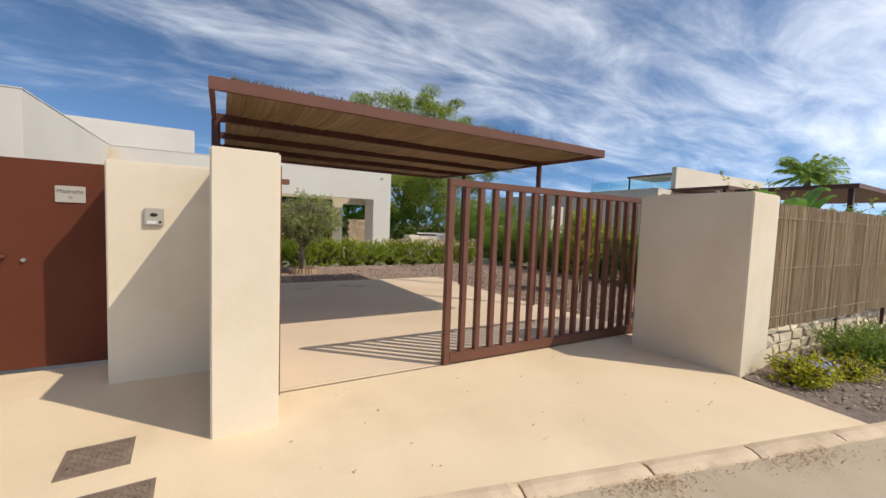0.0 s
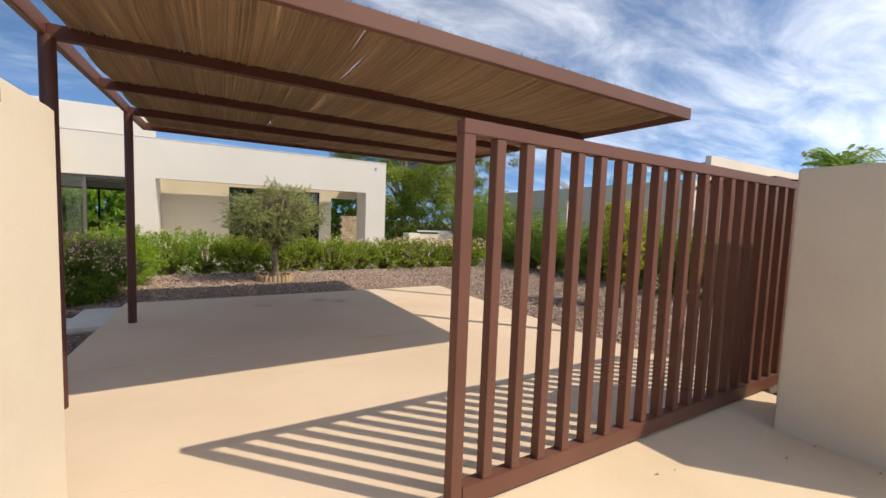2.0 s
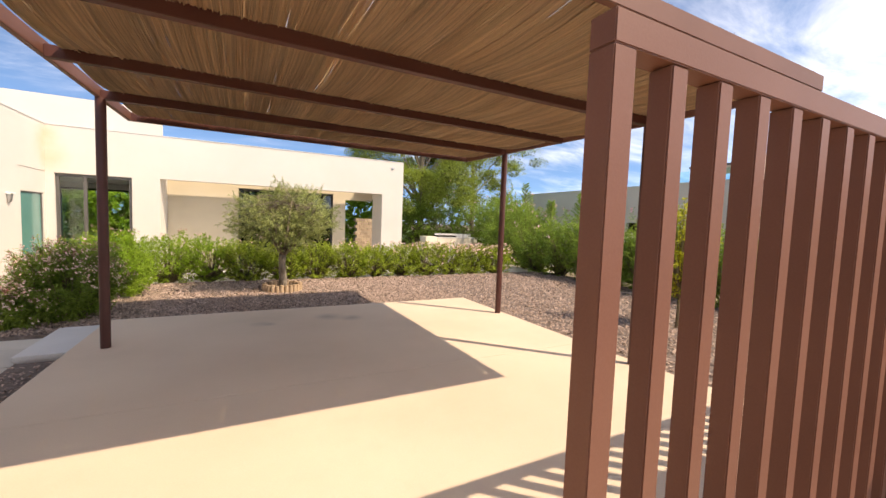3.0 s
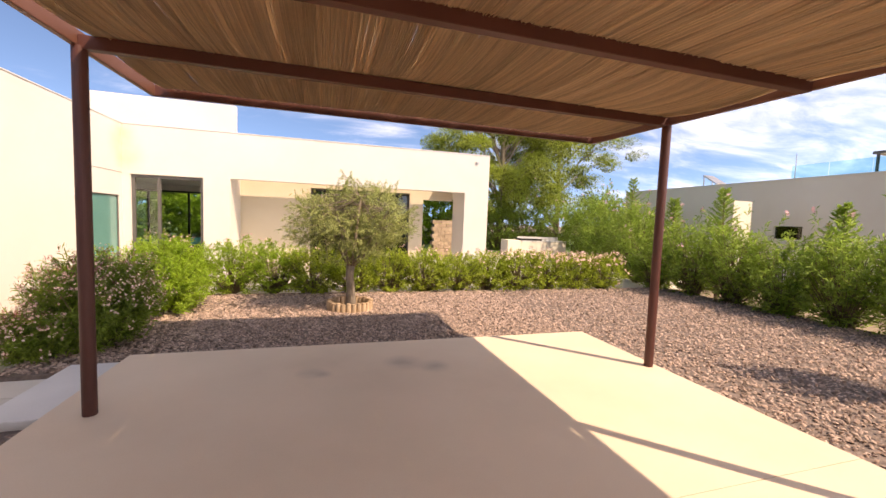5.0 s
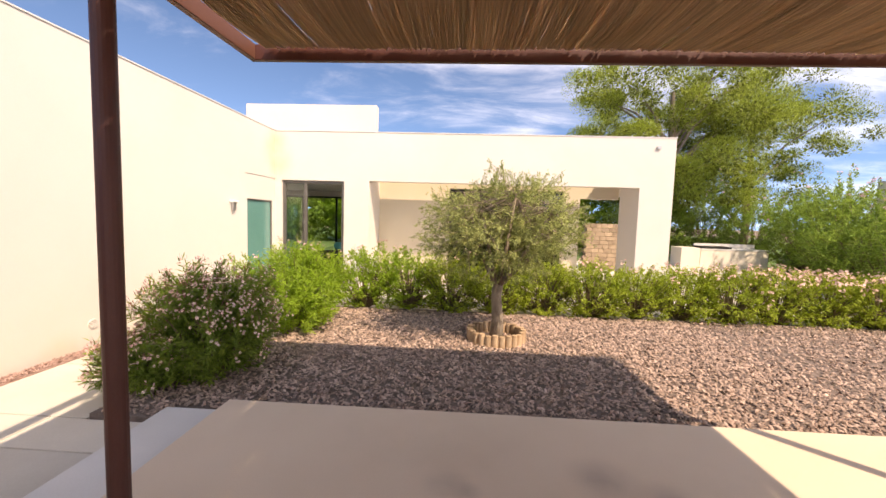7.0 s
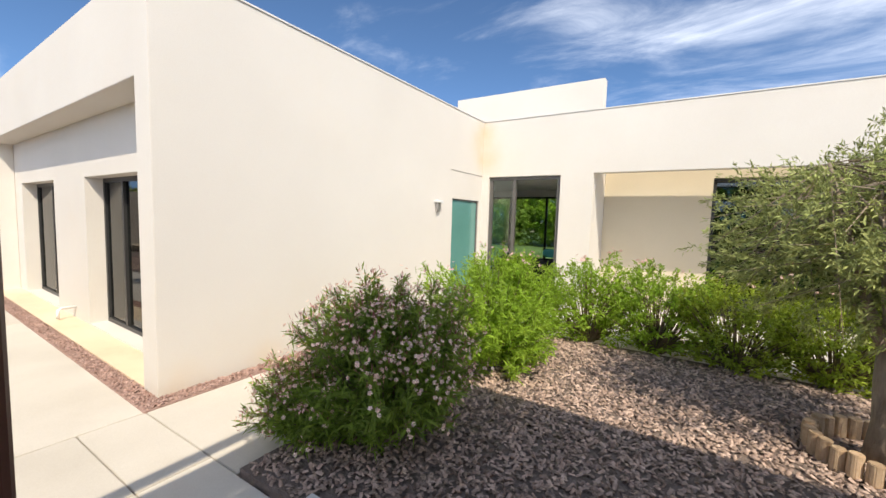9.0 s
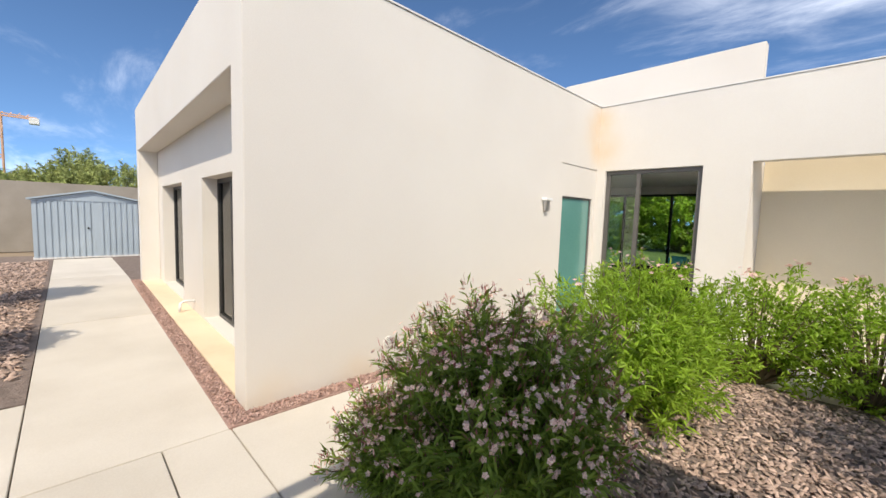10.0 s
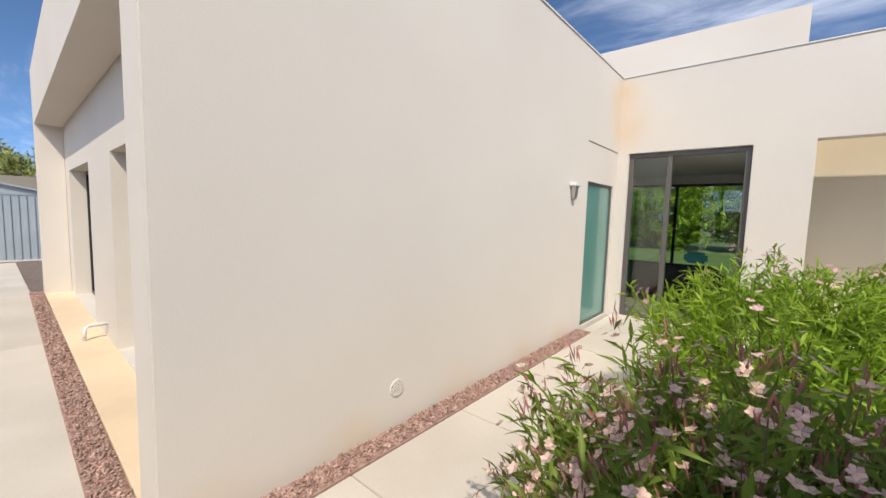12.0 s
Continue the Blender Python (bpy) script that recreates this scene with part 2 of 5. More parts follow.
STEM = material("green_brown_stem", (0.12, 0.09, 0.05), (0.22, 0.17, 0.09), 0.9, 9, 40, 0.3)
FLOOR_IN = material("grey_floor_tile", (0.20, 0.19, 0.18), (0.27, 0.26, 0.25), 0.35, 1.0, 60, 0.03)
ROOM = material("room_plaster", (0.74, 0.73, 0.71), (0.80, 0.79, 0.77), 0.9, 1.0, 60, 0.05)
SOFA = material("dark_fabric", (0.03, 0.03, 0.032), (0.06, 0.06, 0.062), 0.95, 6, 120, 0.3)
TEAL_TOY = material("teal_cushion", (0.06, 0.32, 0.32), (0.09, 0.40, 0.39), 0.9, 6, 120, 0.3)
PANE = glass("window_glass", (0.94, 1.0, 0.97), clear=0.95)
PANE_DARK = glass("tinted_glass", (0.55, 0.66, 0.62), clear=0.5)
BALCONY = glass("balcony_glass", (0.80, 0.97, 0.97), clear=0.93, ior=1.1)
TEAL = material("teal_obscured_glass", (0.09, 0.235, 0.205), (0.12, 0.285, 0.25), 0.12, 1.0, 30, 0.0, spec=0.6)
CRANE = material("crane_paint", (0.55, 0.30, 0.18), (0.62, 0.36, 0.22), 0.6, 2, 30, 0.0)


def leaf_material(name, low, high, rough=0.42, glow=0.5, spread=0.35):
    return material(name, low, high, rough, 1.2, 20, 0.0, piece=spread, island=True, through_light=glow, spec=0.28)


LEAF_OLEANDER = leaf_material("oleander_leaf", (0.16, 0.245, 0.035), (0.29, 0.40, 0.07))
LEAF_BRIGHT = leaf_material("bright_leaf", (0.22, 0.36, 0.03), (0.38, 0.54, 0.065), glow=0.55)
LEAF_HEDGE = leaf_material("hedge_leaf", (0.27, 0.355, 0.038), (0.46, 0.56, 0.08), glow=0.58)
LEAF_DARK = leaf_material("dark_hedge_leaf", (0.20, 0.31, 0.05), (0.36, 0.49, 0.095), glow=0.58)
LEAF_OLIVE = leaf_material("olive_leaf", (0.24, 0.28, 0.085), (0.44, 0.48, 0.18), 0.55, 0.3)
LEAF_PINE = leaf_material("pine_needle", (0.20, 0.265, 0.03), (0.39, 0.465, 0.07), 0.7, 0.2)
# darker copy of the pine green: the crown's inner shade put into colour
LEAF_SHADE = leaf_material("pine_needle_shade", (0.10, 0.125, 0.02), (0.19, 0.22, 0.04), 0.8, 0.1)
LEAF_LEMON = leaf_material("citrus_leaf", (0.42, 0.44, 0.03), (0.62, 0.60, 0.06))
LEAF_BANANA = leaf_material("banana_leaf", (0.14, 0.30, 0.05), (0.24, 0.44, 0.09))
PINK = leaf_material("pink_petal", (0.62, 0.36, 0.38), (0.80, 0.56, 0.56), 0.6, 0.3, 0.2)
PALE_PINK = leaf_material("pale_petal", (0.78, 0.48, 0.43), (0.88, 0.68, 0.60), 0.6, 0.3, 0.15)
OLEANDER_PINK = leaf_material("oleander_petal", (0.86, 0.55, 0.45), (0.97, 0.80, 0.68), 0.6, 0.35, 0.3)
BUD = leaf_material("oleander_bud", (0.30, 0.10, 0.10), (0.48, 0.22, 0.20), 0.6, 0.2, 0.2)
YELLOW = leaf_material("yellow_petal", (0.65, 0.45, 0.02), (0.80, 0.60, 0.05), 0.6, 0.3, 0.2)
BLUE = leaf_material("blue_petal", (0.30, 0.34, 0.62), (0.42, 0.46, 0.72), 0.6, 0.3, 0.2)


# ---- building blocks ----
def thing(name, label, category, at=(0, 0, 0), group="", kind="", turn=0):
    ob = new(name)
    ob.matrix_basis = pose(*at, 0, 0, turn)
    return tagged(ob, label, category, group, kind)


def put(name, bm, mat, parent=None, label="", category="", kind="", group="", bevel=0.0, smooth=False):
    me = bpy.data.meshes.new(name)
    if bevel:
        bmesh.ops.bevel(bm, geom=[e for e in bm.edges if e.is_manifold and e.calc_face_angle(0) > 0.6], offset=bevel, segments=2, affect="EDGES", clamp_overlap=True)
    bm.to_mesh(me)
    bm.free()
    me.materials.append(mat)
    if smooth:
        me.shade_smooth()
    ob = new(name, me)
    ob.parent = parent
    return tagged(ob, label, category, group, kind)


def part(name, bm, mat, parent, label="", bevel=0.0, smooth=False):
    return put(name, bm, mat, parent, label, bevel=bevel, smooth=smooth)


def boxes(*spans):
    """A mesh of boxes, each (x0, x1, y0, y1, z0, z1)."""
    bm = bmesh.new()
    for x0, x1, y0, y1, z0, z1 in spans:
        m = Matrix.Translation(((x0 + x1) / 2, (y0 + y1) / 2, (z0 + z1) / 2)) @ Matrix.Diagonal((x1 - x0, y1 - y0, z1 - z0, 1))
        bmesh.ops.create_cube(bm, size=1, matrix=m)
    return bm


def slab(points, z0, z1):
    """A flat prism over a polygon of (x, y)."""
    bm = bmesh.new()
    f = bm.faces.new([bm.verts.new((x, y, z0)) for x, y in points])
    r = bmesh.ops.extrude_face_region(bm, geom=[f])
    for v in r["geom"]:
        if isinstance(v, bmesh.types.BMVert):
            v.co.z = z1
    bmesh.ops.recalc_face_normals(bm, faces=bm.faces)
    return bm


def wall_with_holes(u0, u1, z0, z1, d0, d1, holes, along="x"):
    """A wall along x (or y) from u0 to u1, thick from d0 to d1, with rectangular holes (u0, u1, z0, z1)."""
    us = sorted({u0, u1, *[h[0] for h in holes], *[h[1] for h in holes]})
    zs = sorted({z0, z1, *[h[2] for h in holes], *[h[3] for h in holes]})
    us, zs = [u for u in us if u0 <= u <= u1], [z for z in zs if z0 <= z <= z1]
    bm = bmesh.new()
    cell = lambda i, j: 0 <= i < len(us) - 1 and 0 <= j < len(zs) - 1 and not any(
        h[0] <= (us[i] + us[i + 1]) / 2 <= h[1] and h[2] <= (zs[j] + zs[j + 1]) / 2 <= h[3] for h in holes)
    vert = {}

    def v(u, d, z):
        key = (round(u, 4), round(d, 4), round(z, 4))
        if key not in vert:
            vert[key] = bm.verts.new((u, d, z) if along == "x" else (d, u, z))
        return vert[key]

    for i in range(len(us) - 1):
        for j in range(len(zs) - 1):
            if not cell(i, j):
                continue
            a, b, c, d = us[i], us[i + 1], zs[j], zs[j + 1]
            bm.faces.new([v(a, d0, c), v(b, d0, c), v(b, d0, d), v(a, d0, d)])
            bm.faces.new([v(a, d1, c), v(a, d1, d), v(b, d1, d), v(b, d1, c)])
            if not cell(i - 1, j):
                bm.faces.new([v(a, d0, c), v(a, d0, d), v(a, d1, d), v(a, d1, c)])
            if not cell(i + 1, j):
                bm.faces.new([v(b, d0, c), v(b, d1, c), v(b, d1, d), v(b, d0, d)])
            if not cell(i, j - 1):
                bm.faces.new([v(a, d0, c), v(a, d1, c), v(b, d1, c), v(b, d0, c)])
            if not cell(i, j + 1):
                bm.faces.new([v(a, d0, d), v(b, d0, d), v(b, d1, d), v(a, d1, d)])
    bmesh.ops.recalc_face_normals(bm, faces=bm.faces)
    return bm


def tube(bm, points, radii, sides=6):
    rings = []
    pts = [Vector(p) for p in points]
    for i, p in enumerate(pts):
        way = (pts[min(i + 1, len(pts) - 1)] - pts[max(i - 1, 0)]).normalized()
        a = way.orthogonal().normalized()
        b = way.cross(a)
        rings.append([bm.verts.new(p + radii[i] * (math.cos(k * math.tau / sides) * a + math.sin(k * math.tau / sides) * b)) for k in range(sides)])
    for r, s in zip(rings, rings[1:]):
        for k in range(sides):
            bm.faces.new([r[k], r[(k + 1) % sides], s[(k + 1) % sides], s[k]])
    bm.faces.new(rings[0][::-1])
    bm.faces.new(rings[-1])
    return bm


def numpy_mesh(name, verts, faces, mat, parent=None, label="", smooth=False, kind=""):
    me = bpy.data.meshes.new(name)
    me.vertices.add(len(verts))
    me.vertices.foreach_set("co", np.asarray(verts, np.float32).ravel())
    n, k = faces.shape
    me.loops.add(n * k)
    me.loops.foreach_set("vertex_index", faces.astype(np.int32).ravel())
    me.polygons.add(n)
    me.polygons.foreach_set("loop_start", np.arange(0, n * k, k, dtype=np.int32))
    me.update(calc_edges=True)
    me.validate()
    me.materials.append(mat)
    if smooth:
        me.shade_smooth()
    ob = new(name, me)
    ob.parent = parent
    return tagged(ob, label, kind=kind)


def unit(a):
    return a / np.maximum(np.linalg.norm(a, axis=-1, keepdims=True), 1e-6)


def leaf_arrays(rng, base, way, length, width, droop=0.15, face=None, plain=False):
    """Lance-shaped leaves, folded along the rib and bent: five corners and four triangles a leaf, or a plain pair of triangles for small or far ones."""
    n = len(base)
    ref = unit(rng.normal(size=(n, 3)))
    if face is not None:
        ref = unit(unit(face) + ref * 0.6)
    side = unit(np.cross(way, ref))
    up = np.cross(side, way)
    length, width = (np.asarray(v).reshape(-1, 1) * np.ones((n, 1)) for v in (length, width))
    mid = base + way * length * 0.5 + up * width * 0.25
    tip = base + way * length - np.array([0, 0, 1]) * length * droop
    if plain:
        v = np.stack([base, mid + side * width / 2, tip, mid - side * width / 2], 1).reshape(-1, 3)
        i = np.arange(n)[:, None] * 4
        return v, np.concatenate([i + [0, 1, 2], i + [0, 2, 3]])
    v = np.stack([base, mid + side * width / 2 - up * width * 0.3, tip, mid - side * width / 2 - up * width * 0.3, mid], 1).reshape(-1, 3)
    i = np.arange(n)[:, None] * 5
    f = np.concatenate([i + [0, 1, 4], i + [1, 2, 4], i + [2, 3, 4], i + [3, 0, 4]])
    return v, f


def flower_arrays(rng, centre, facing, size):
    """Five open petals round each centre."""
    n = len(centre)
    a = unit(np.cross(facing, unit(rng.normal(size=(n, 3)))))
    b = np.cross(facing, a)
    vs, fs = [], []
    for k in range(5):
        c, s = math.cos(k * math.tau / 5), math.sin(k * math.tau / 5)
        out, side = a * c + b * s, b * c - a * s
        v = np.stack([centre, centre + out * size * 0.62 + side * size * 0.40 + facing * size * 0.2, centre + out * size + facing * size * 0.25,
                      centre + out * size * 0.62 - side * size * 0.40 + facing * size * 0.2], 1).reshape(-1, 3)
        fs.append(np.arange(n)[:, None] * 4 + [0, 1, 2, 3] + len(vs) * n * 4)
        vs.append(v)
    return np.concatenate(vs), np.concatenate(fs)


def shrub(name, label, at, spread, height, shoots, leaves, leaf, mat, seed, flowers=0, petal=None, petal_size=0.02, group="", category="shrub", boxy=2.2,
          trunk=0.0, reach=0.3, lumps=0.3, wild=0.0, blur=0.55, thin=0.0):
    """A bush of many leafy shoots that fill a rounded body down to the ground; spread is (rx, ry), wild lets some shoots stand out."""
    rng = np.random.default_rng(seed)
    top = thing(name, label, category, at, group)
    rx, ry = spread
    u = unit(rng.normal(size=(shoots, 3)))
    q = u / (np.abs(u) ** boxy).sum(1, keepdims=True) ** (1 / boxy)
    lump = np.array([1 + lumps * noise.noise(Vector(d) * 2.4 + Vector((seed, 0, 0))) for d in u])
    r = (0.45 + 0.55 * rng.random(shoots) ** 0.6) * lump * np.where((rng.random(shoots) < 0.12) & (u[:, 2] > 0.1), 1 + wild, 1)
    half = (height - trunk) / 2
    tip = q * r[:, None] * np.array([rx, ry, half]) + np.array([0, 0, trunk + half])
    tip[:, 2] = np.maximum(tip[:, 2], 0.05 + 0.1 * rng.random(shoots))
    axis = unit(u * np.array([1, 1, 0.6]) + np.array([0, 0, 0.75]) + rng.normal(size=u.shape) * 0.25)
    p = tip[:, None] - axis[:, None] * (reach * rng.random((shoots, leaves)))[..., None]
    p = p.reshape(-1, 3) + rng.normal(size=(shoots * leaves, 3)) * 0.012
    p[:, 2] = np.maximum(p[:, 2], 0.02)
    way = unit(np.repeat(axis, leaves, 0) * 0.7 + rng.normal(size=p.shape) * blur)
    out = np.repeat(u * 0.9 + [0, 0, 0.8], leaves, 0)
    if thin:
        bare = np.repeat(rng.random(shoots), leaves) < thin * np.clip(1.25 - p[:, 2] / (0.5 * height), 0, 1)
        p, way, out = p[~bare], way[~bare], out[~bare]
    n = len(p)
    v, f = leaf_arrays(rng, p, way, leaf[0] * (0.6 + 0.6 * rng.random(n)), leaf[1] * (0.7 + 0.5 * rng.random(n)), face=out, plain=leaf[0] > 0.12)
    numpy_mesh("foliage", v, f, mat, top, kind="stuff")
    bm = bmesh.new()
    if trunk:
        tube(bm, [(0, 0, -0.03), (0.01, 0, trunk), (0, 0.01, trunk + half)], [0.03, 0.024, 0.012], 7)
    for i in range(0, shoots, max(1, shoots // 110)):
        a, b = Vector((tip[i][0] * 0.12, tip[i][1] * 0.12, trunk)), Vector(tip[i])
        tube(bm, [a, a.lerp(b, 0.5) + Vector((0, 0, 0.05)), b], [0.011, 0.007, 0.002], 4)
    tagged(part("branching", bm, STEM, top), kind="stuff")
    if flowers:
        outer = np.argsort(-(r + 0.45 * u[:, 2] + 0.45 * rng.random(shoots)))[:flowers]
        c = np.repeat(tip[outer], 5, 0) + rng.normal(size=(len(outer) * 5, 3)) * 0.03
        facing = unit(np.repeat(u[outer] + [0, 0, 0.4], 5, 0) + rng.normal(size=c.shape) * 0.5)
        v, f = flower_arrays(rng, c + facing * 0.02, facing, petal_size)
        numpy_mesh("blossom", v, f, petal, top, "small clustered blossoms", kind="stuff")
        if petal is OLEANDER_PINK:
            c = np.repeat(tip[outer], 7, 0) + rng.normal(size=(len(outer) * 7, 3)) * 0.022
            v, f = leaf_arrays(rng, c, unit(np.repeat(u[outer] * 0.6 + [0, 0, 1.0], 7, 0) + rng.normal(size=c.shape) * 0.3), 0.035 + 0.025 * rng.random(len(c)), 0.007, 0.0)
            numpy_mesh("bud", v, f, BUD, top, "reddish flower buds and stalks", kind="stuff")
    return top

# ---- ground ----
put("ground", slab([(-400, -400), (400, -400), (400, 400), (-400, 400)], -0.3, -0.06), EARTH, label="dry brown earth reaching to the horizon", category="ground", kind="structure")
def street(x):
    return 0.63 - 0.243 * x


put("road", slab([(-40, street(-40)), (60, street(60)), (57, street(60) - 9), (-43, street(-40) - 9)], -0.05, 0.192), ASPHALT,
    label="pale worn asphalt street before the gate", category="road", kind="structure")
kerb = thing("kerb", "flush weathered stone kerb along the street", "kerb", kind="structure")
kr = np.random.default_rng(41)
for i in range(26):
    x = -9.0 + i * 0.86
    bm = bmesh.new()
    rings = []
    for k in range(15):
        e = 0.868 * k / 14
        chip = 0.012 * noise.noise(Vector((x * 3 + e * 7, 0, 0))) + 0.006 * kr.normal()
        worn = 0.014 if k in (0, 14) else 0.0
        rings.append([bm.verts.new(c) for c in ((e, 0.0, -0.1), (e, 0.0, 0.034 - worn), (e, -0.045, 0.036 - worn + chip * 0.3), (e, -0.085 + chip * 0.4, 0.026 - worn + chip * 0.4),
                                                (e, -0.112 + chip, 0.006 + chip * 0.3), (e, -0.124 + chip, -0.012), (e, -0.124, -0.1))])
    for a, b in zip(rings, rings[1:]):
        for k in range(6):
            bm.faces.new([a[k], a[k + 1], b[k + 1], b[k]])
    bm.faces.new(rings[0]), bm.faces.new(rings[-1][::-1])
    bmesh.ops.recalc_face_normals(bm, faces=bm.faces)
    ob = part("kerb_stone", bm, KERB, kerb)
    ob.matrix_basis = pose(x, street(x), 0.194 + 0.002 * (i % 3), 0, 0, -13.66)
put("driveway_apron", slab([(-9, street(-9) + 0.003), (4.34, street(4.34) + 0.003), (4.50, 0.6), (5.2, 0.75), (5.2, 2.185), (0.17, 2.185), (0.17, 3.05), (-1.0, 3.05), (-1.0, 3.52), (-9, 3.52)], 0.0, 0.228),
    DRIVE, label="sandy beige concrete apron outside the gate", category="driveway", kind="structure")


def sloped_slab(rows):
    """A slab between x0 and x1 whose top follows rows of (x0, x1, y, z)."""
    bm = bmesh.new()
    ring = [[bm.verts.new((x0, y, -0.05)), bm.verts.new((x0, y, z)), bm.verts.new((x1, y, z)), bm.verts.new((x1, y, -0.05))] for x0, x1, y, z in rows]
    for a, b in zip(ring, ring[1:]):
        for k in range(3):
            bm.faces.new([a[k], a[k + 1], b[k + 1], b[k]])
    bm.faces.new(ring[0][::-1]), bm.faces.new(ring[-1])
    bmesh.ops.recalc_face_normals(bm, faces=bm.faces)
    return bm


driveway = thing("driveway", "smooth beige concrete parking slab with dark oil stains", "driveway", kind="structure")
part("bay", sloped_slab([(0.172, 5.36, 2.20, 0.226), (0.172, 5.36, 3.05, 0.195)]), SLAB, driveway)
part("bay", sloped_slab([(-0.57, 5.36, 3.051, 0.195), (-0.57, 5.36, 4.5, 0.152), (-0.57, 5.36, 5.30, 0.15)]), SLAB, driveway)
part("bay", sloped_slab([(-0.57, 5.36, 5.307, 0.15), (-0.57, 5.36, 8.63, 0.15)]), SLAB, driveway)
BED = [(-1.70, 8.455), (-1.07, 8.455), (-1.07, 8.53), (-0.575, 8.53), (-0.575, 8.64), (5.37, 8.64), (5.37, 2.3), (11.2, 2.3), (11.2, 12.75), (-1.70, 12.75)]
put("mulch_bed", slab(BED, -0.05, 0.045), MULCH, label="planting bed spread with reddish brown bark mulch", category="mulch", kind="structure")
put("gravel_margin", slab([(-1.0, 3.06), (-0.58, 3.06), (-0.58, 8.6), (-1.05, 8.6)], -0.05, 0.03), MULCH, label="narrow brown gravel margin beside the slab", category="gravel", kind="structure")
put("terrace", slab([(-3.25, 12.8), (14, 12.8), (14, 24.2), (4.6, 24.2), (4.6, 20.0), (-3.25, 20.0)], -0.05, -0.012), PAVING, label="pale paved terrace before the house", category="pavement", kind="structure")
put("lawn", slab([(-19, 19.3), (-3.26, 19.3), (-3.26, 20.02), (4.58, 20.02), (4.58, 24.22), (14.02, 24.22), (14.02, 12.8), (60, 12.8), (60, 80), (-19, 80)], -0.05, -0.014), LAWN, label="green lawn behind the house", category="lawn", kind="structure")
put("side_bed", slab([(-18, 3.66), (-4.65, 3.66), (-4.65, 7.27), (-18, 7.27)], -0.05, 0.0), MULCH, label="bare brown mulch bed beside the walkway", category="mulch", kind="structure")
put("side_bed_far", slab([(-18, 8.45), (-11.3, 8.45), (-11.3, 12), (-18, 12)], -0.05, -0.01), MULCH, label="mulch strip beside the shed", category="mulch", kind="structure")

# ---- boundary walls and gates ----
put("wall_gate_pier", boxes((-0.25, 0.17, 1.56, 3.05, 0.1, 2.15)), RENDER_GATE, label="cream rendered pier wall beside the gate", category="wall", kind="structure", bevel=0.012)
put("wall_intercom", boxes((-1.03, -0.252, 2.90, 3.048, 0.1, 2.15)), RENDER_GATE, label="cream rendered wall carrying the intercom", category="wall", kind="structure", bevel=0.012)
put("wall_intercom_return", boxes((-1.03, -0.85, 3.05, 3.60, 0.0, 2.13)), RENDER_GATE, label="cream rendered return wall at the pedestrian gate", category="wall", kind="structure", bevel=0.01)
put("wall_gate_block", slab([(4.53, 0.56), (5.24, 0.60), (5.19, 1.74), (4.445, 1.74)], 0.1, 2.16), RENDER_GATE, label="thick cream rendered wall block beside the gate", category="wall", kind="structure", bevel=0.012)

def u_channel(depth, width, height, t):
    w = width / 2
    return slab([(0, -w), (depth, -w), (depth, -w + t), (t, -w + t), (t, w - t), (depth, w - t), (depth, w), (0, w)], 0, height)


channel = thing("gate_catch_post", "brown steel channel post that receives the sliding gate", "gate post", (0.17, 2.12, 0.226))
part("channel", u_channel(0.07, 0.1, 1.90, 0.01), STEEL, channel, bevel=0.003)
part("guide_plate", boxes((0.012, 0.13, -0.035, 0.035, 1.76, 1.80)), STEEL, channel)

gate = thing("sliding_gate", "half-open sliding gate of brown painted steel bars", "gate", (1.83, 2.12, 0.235))
GL, GH = 4.25, 1.94
part("stile", boxes((0, 0.068, -0.034, 0.034, 0, GH - 0.071)), STEEL, gate, bevel=0.003)
part("stile", boxes((GL - 0.068, GL, -0.034, 0.034, 0, GH - 0.071)), STEEL, gate, bevel=0.003)
part("top_rail", boxes((0, GL, -0.034, 0.034, GH - 0.07, GH)), STEEL, gate, bevel=0.003)
part("bottom_rail", boxes((0.069, GL - 0.069, -0.036, 0.036, 0.01, 0.12)), STEEL, gate, bevel=0.004)
bar_mesh = None
for i in range(1, 22):
    if bar_mesh is None:
        ob = part("bar", boxes((0, 0.06, -0.03, 0.03, 0.12, GH - 0.071)), STEEL, gate, bevel=0.004)
        bar_mesh = ob.data
    else:
        ob = new("bar", bar_mesh)
        ob.parent = gate
    ob.matrix_basis = pose(0.005 + i * 0.190, 0, 0)
track = thing("gate_track", "flush steel gate track set in the concrete", "gate track", (0.2, 2.12, 0.224))
part("rail", boxes((0, 8.0, -0.012, 0.012, 0, 0.006)), IRON, track)

ped = thing("pedestrian_gate", "solid brown sheet-steel pedestrian gate with a sign", "gate", (-1.04, 3.49, 0.25))
ped_leaf = part("leaf", boxes((-1.10, -0.012, -0.01, 0.035, 0.02, 1.90)), PANEL, ped, bevel=0.003)
part("fixed_sheet", boxes((-1.75, -1.105, 0, 0.04, 0.02, 1.90)), PANEL, ped, bevel=0.003)
handle = part("handle", boxes((-0.88, -0.76, -0.075, -0.055, 1.03, 1.05), (-0.79, -0.77, -0.06, -0.01, 1.03, 1.05)), STEEL, ped_leaf, "brown bar handle", bevel=0.004)
lock = bmesh.new()
bmesh.ops.create_cone(lock, cap_ends=True, segments=16, radius1=0.018, radius2=0.016, depth=0.02, matrix=pose(-0.665, -0.02, 1.005, 90))
part("lock", lock, METAL_GREY, ped_leaf, "small steel lock cylinder")
put("wall_side_boundary", boxes((-9.2, -2.79, 3.42, 3.62, 0, 2.15)), RENDER_GATE, label="cream rendered boundary wall along the street", category="wall", kind="structure", bevel=0.01)


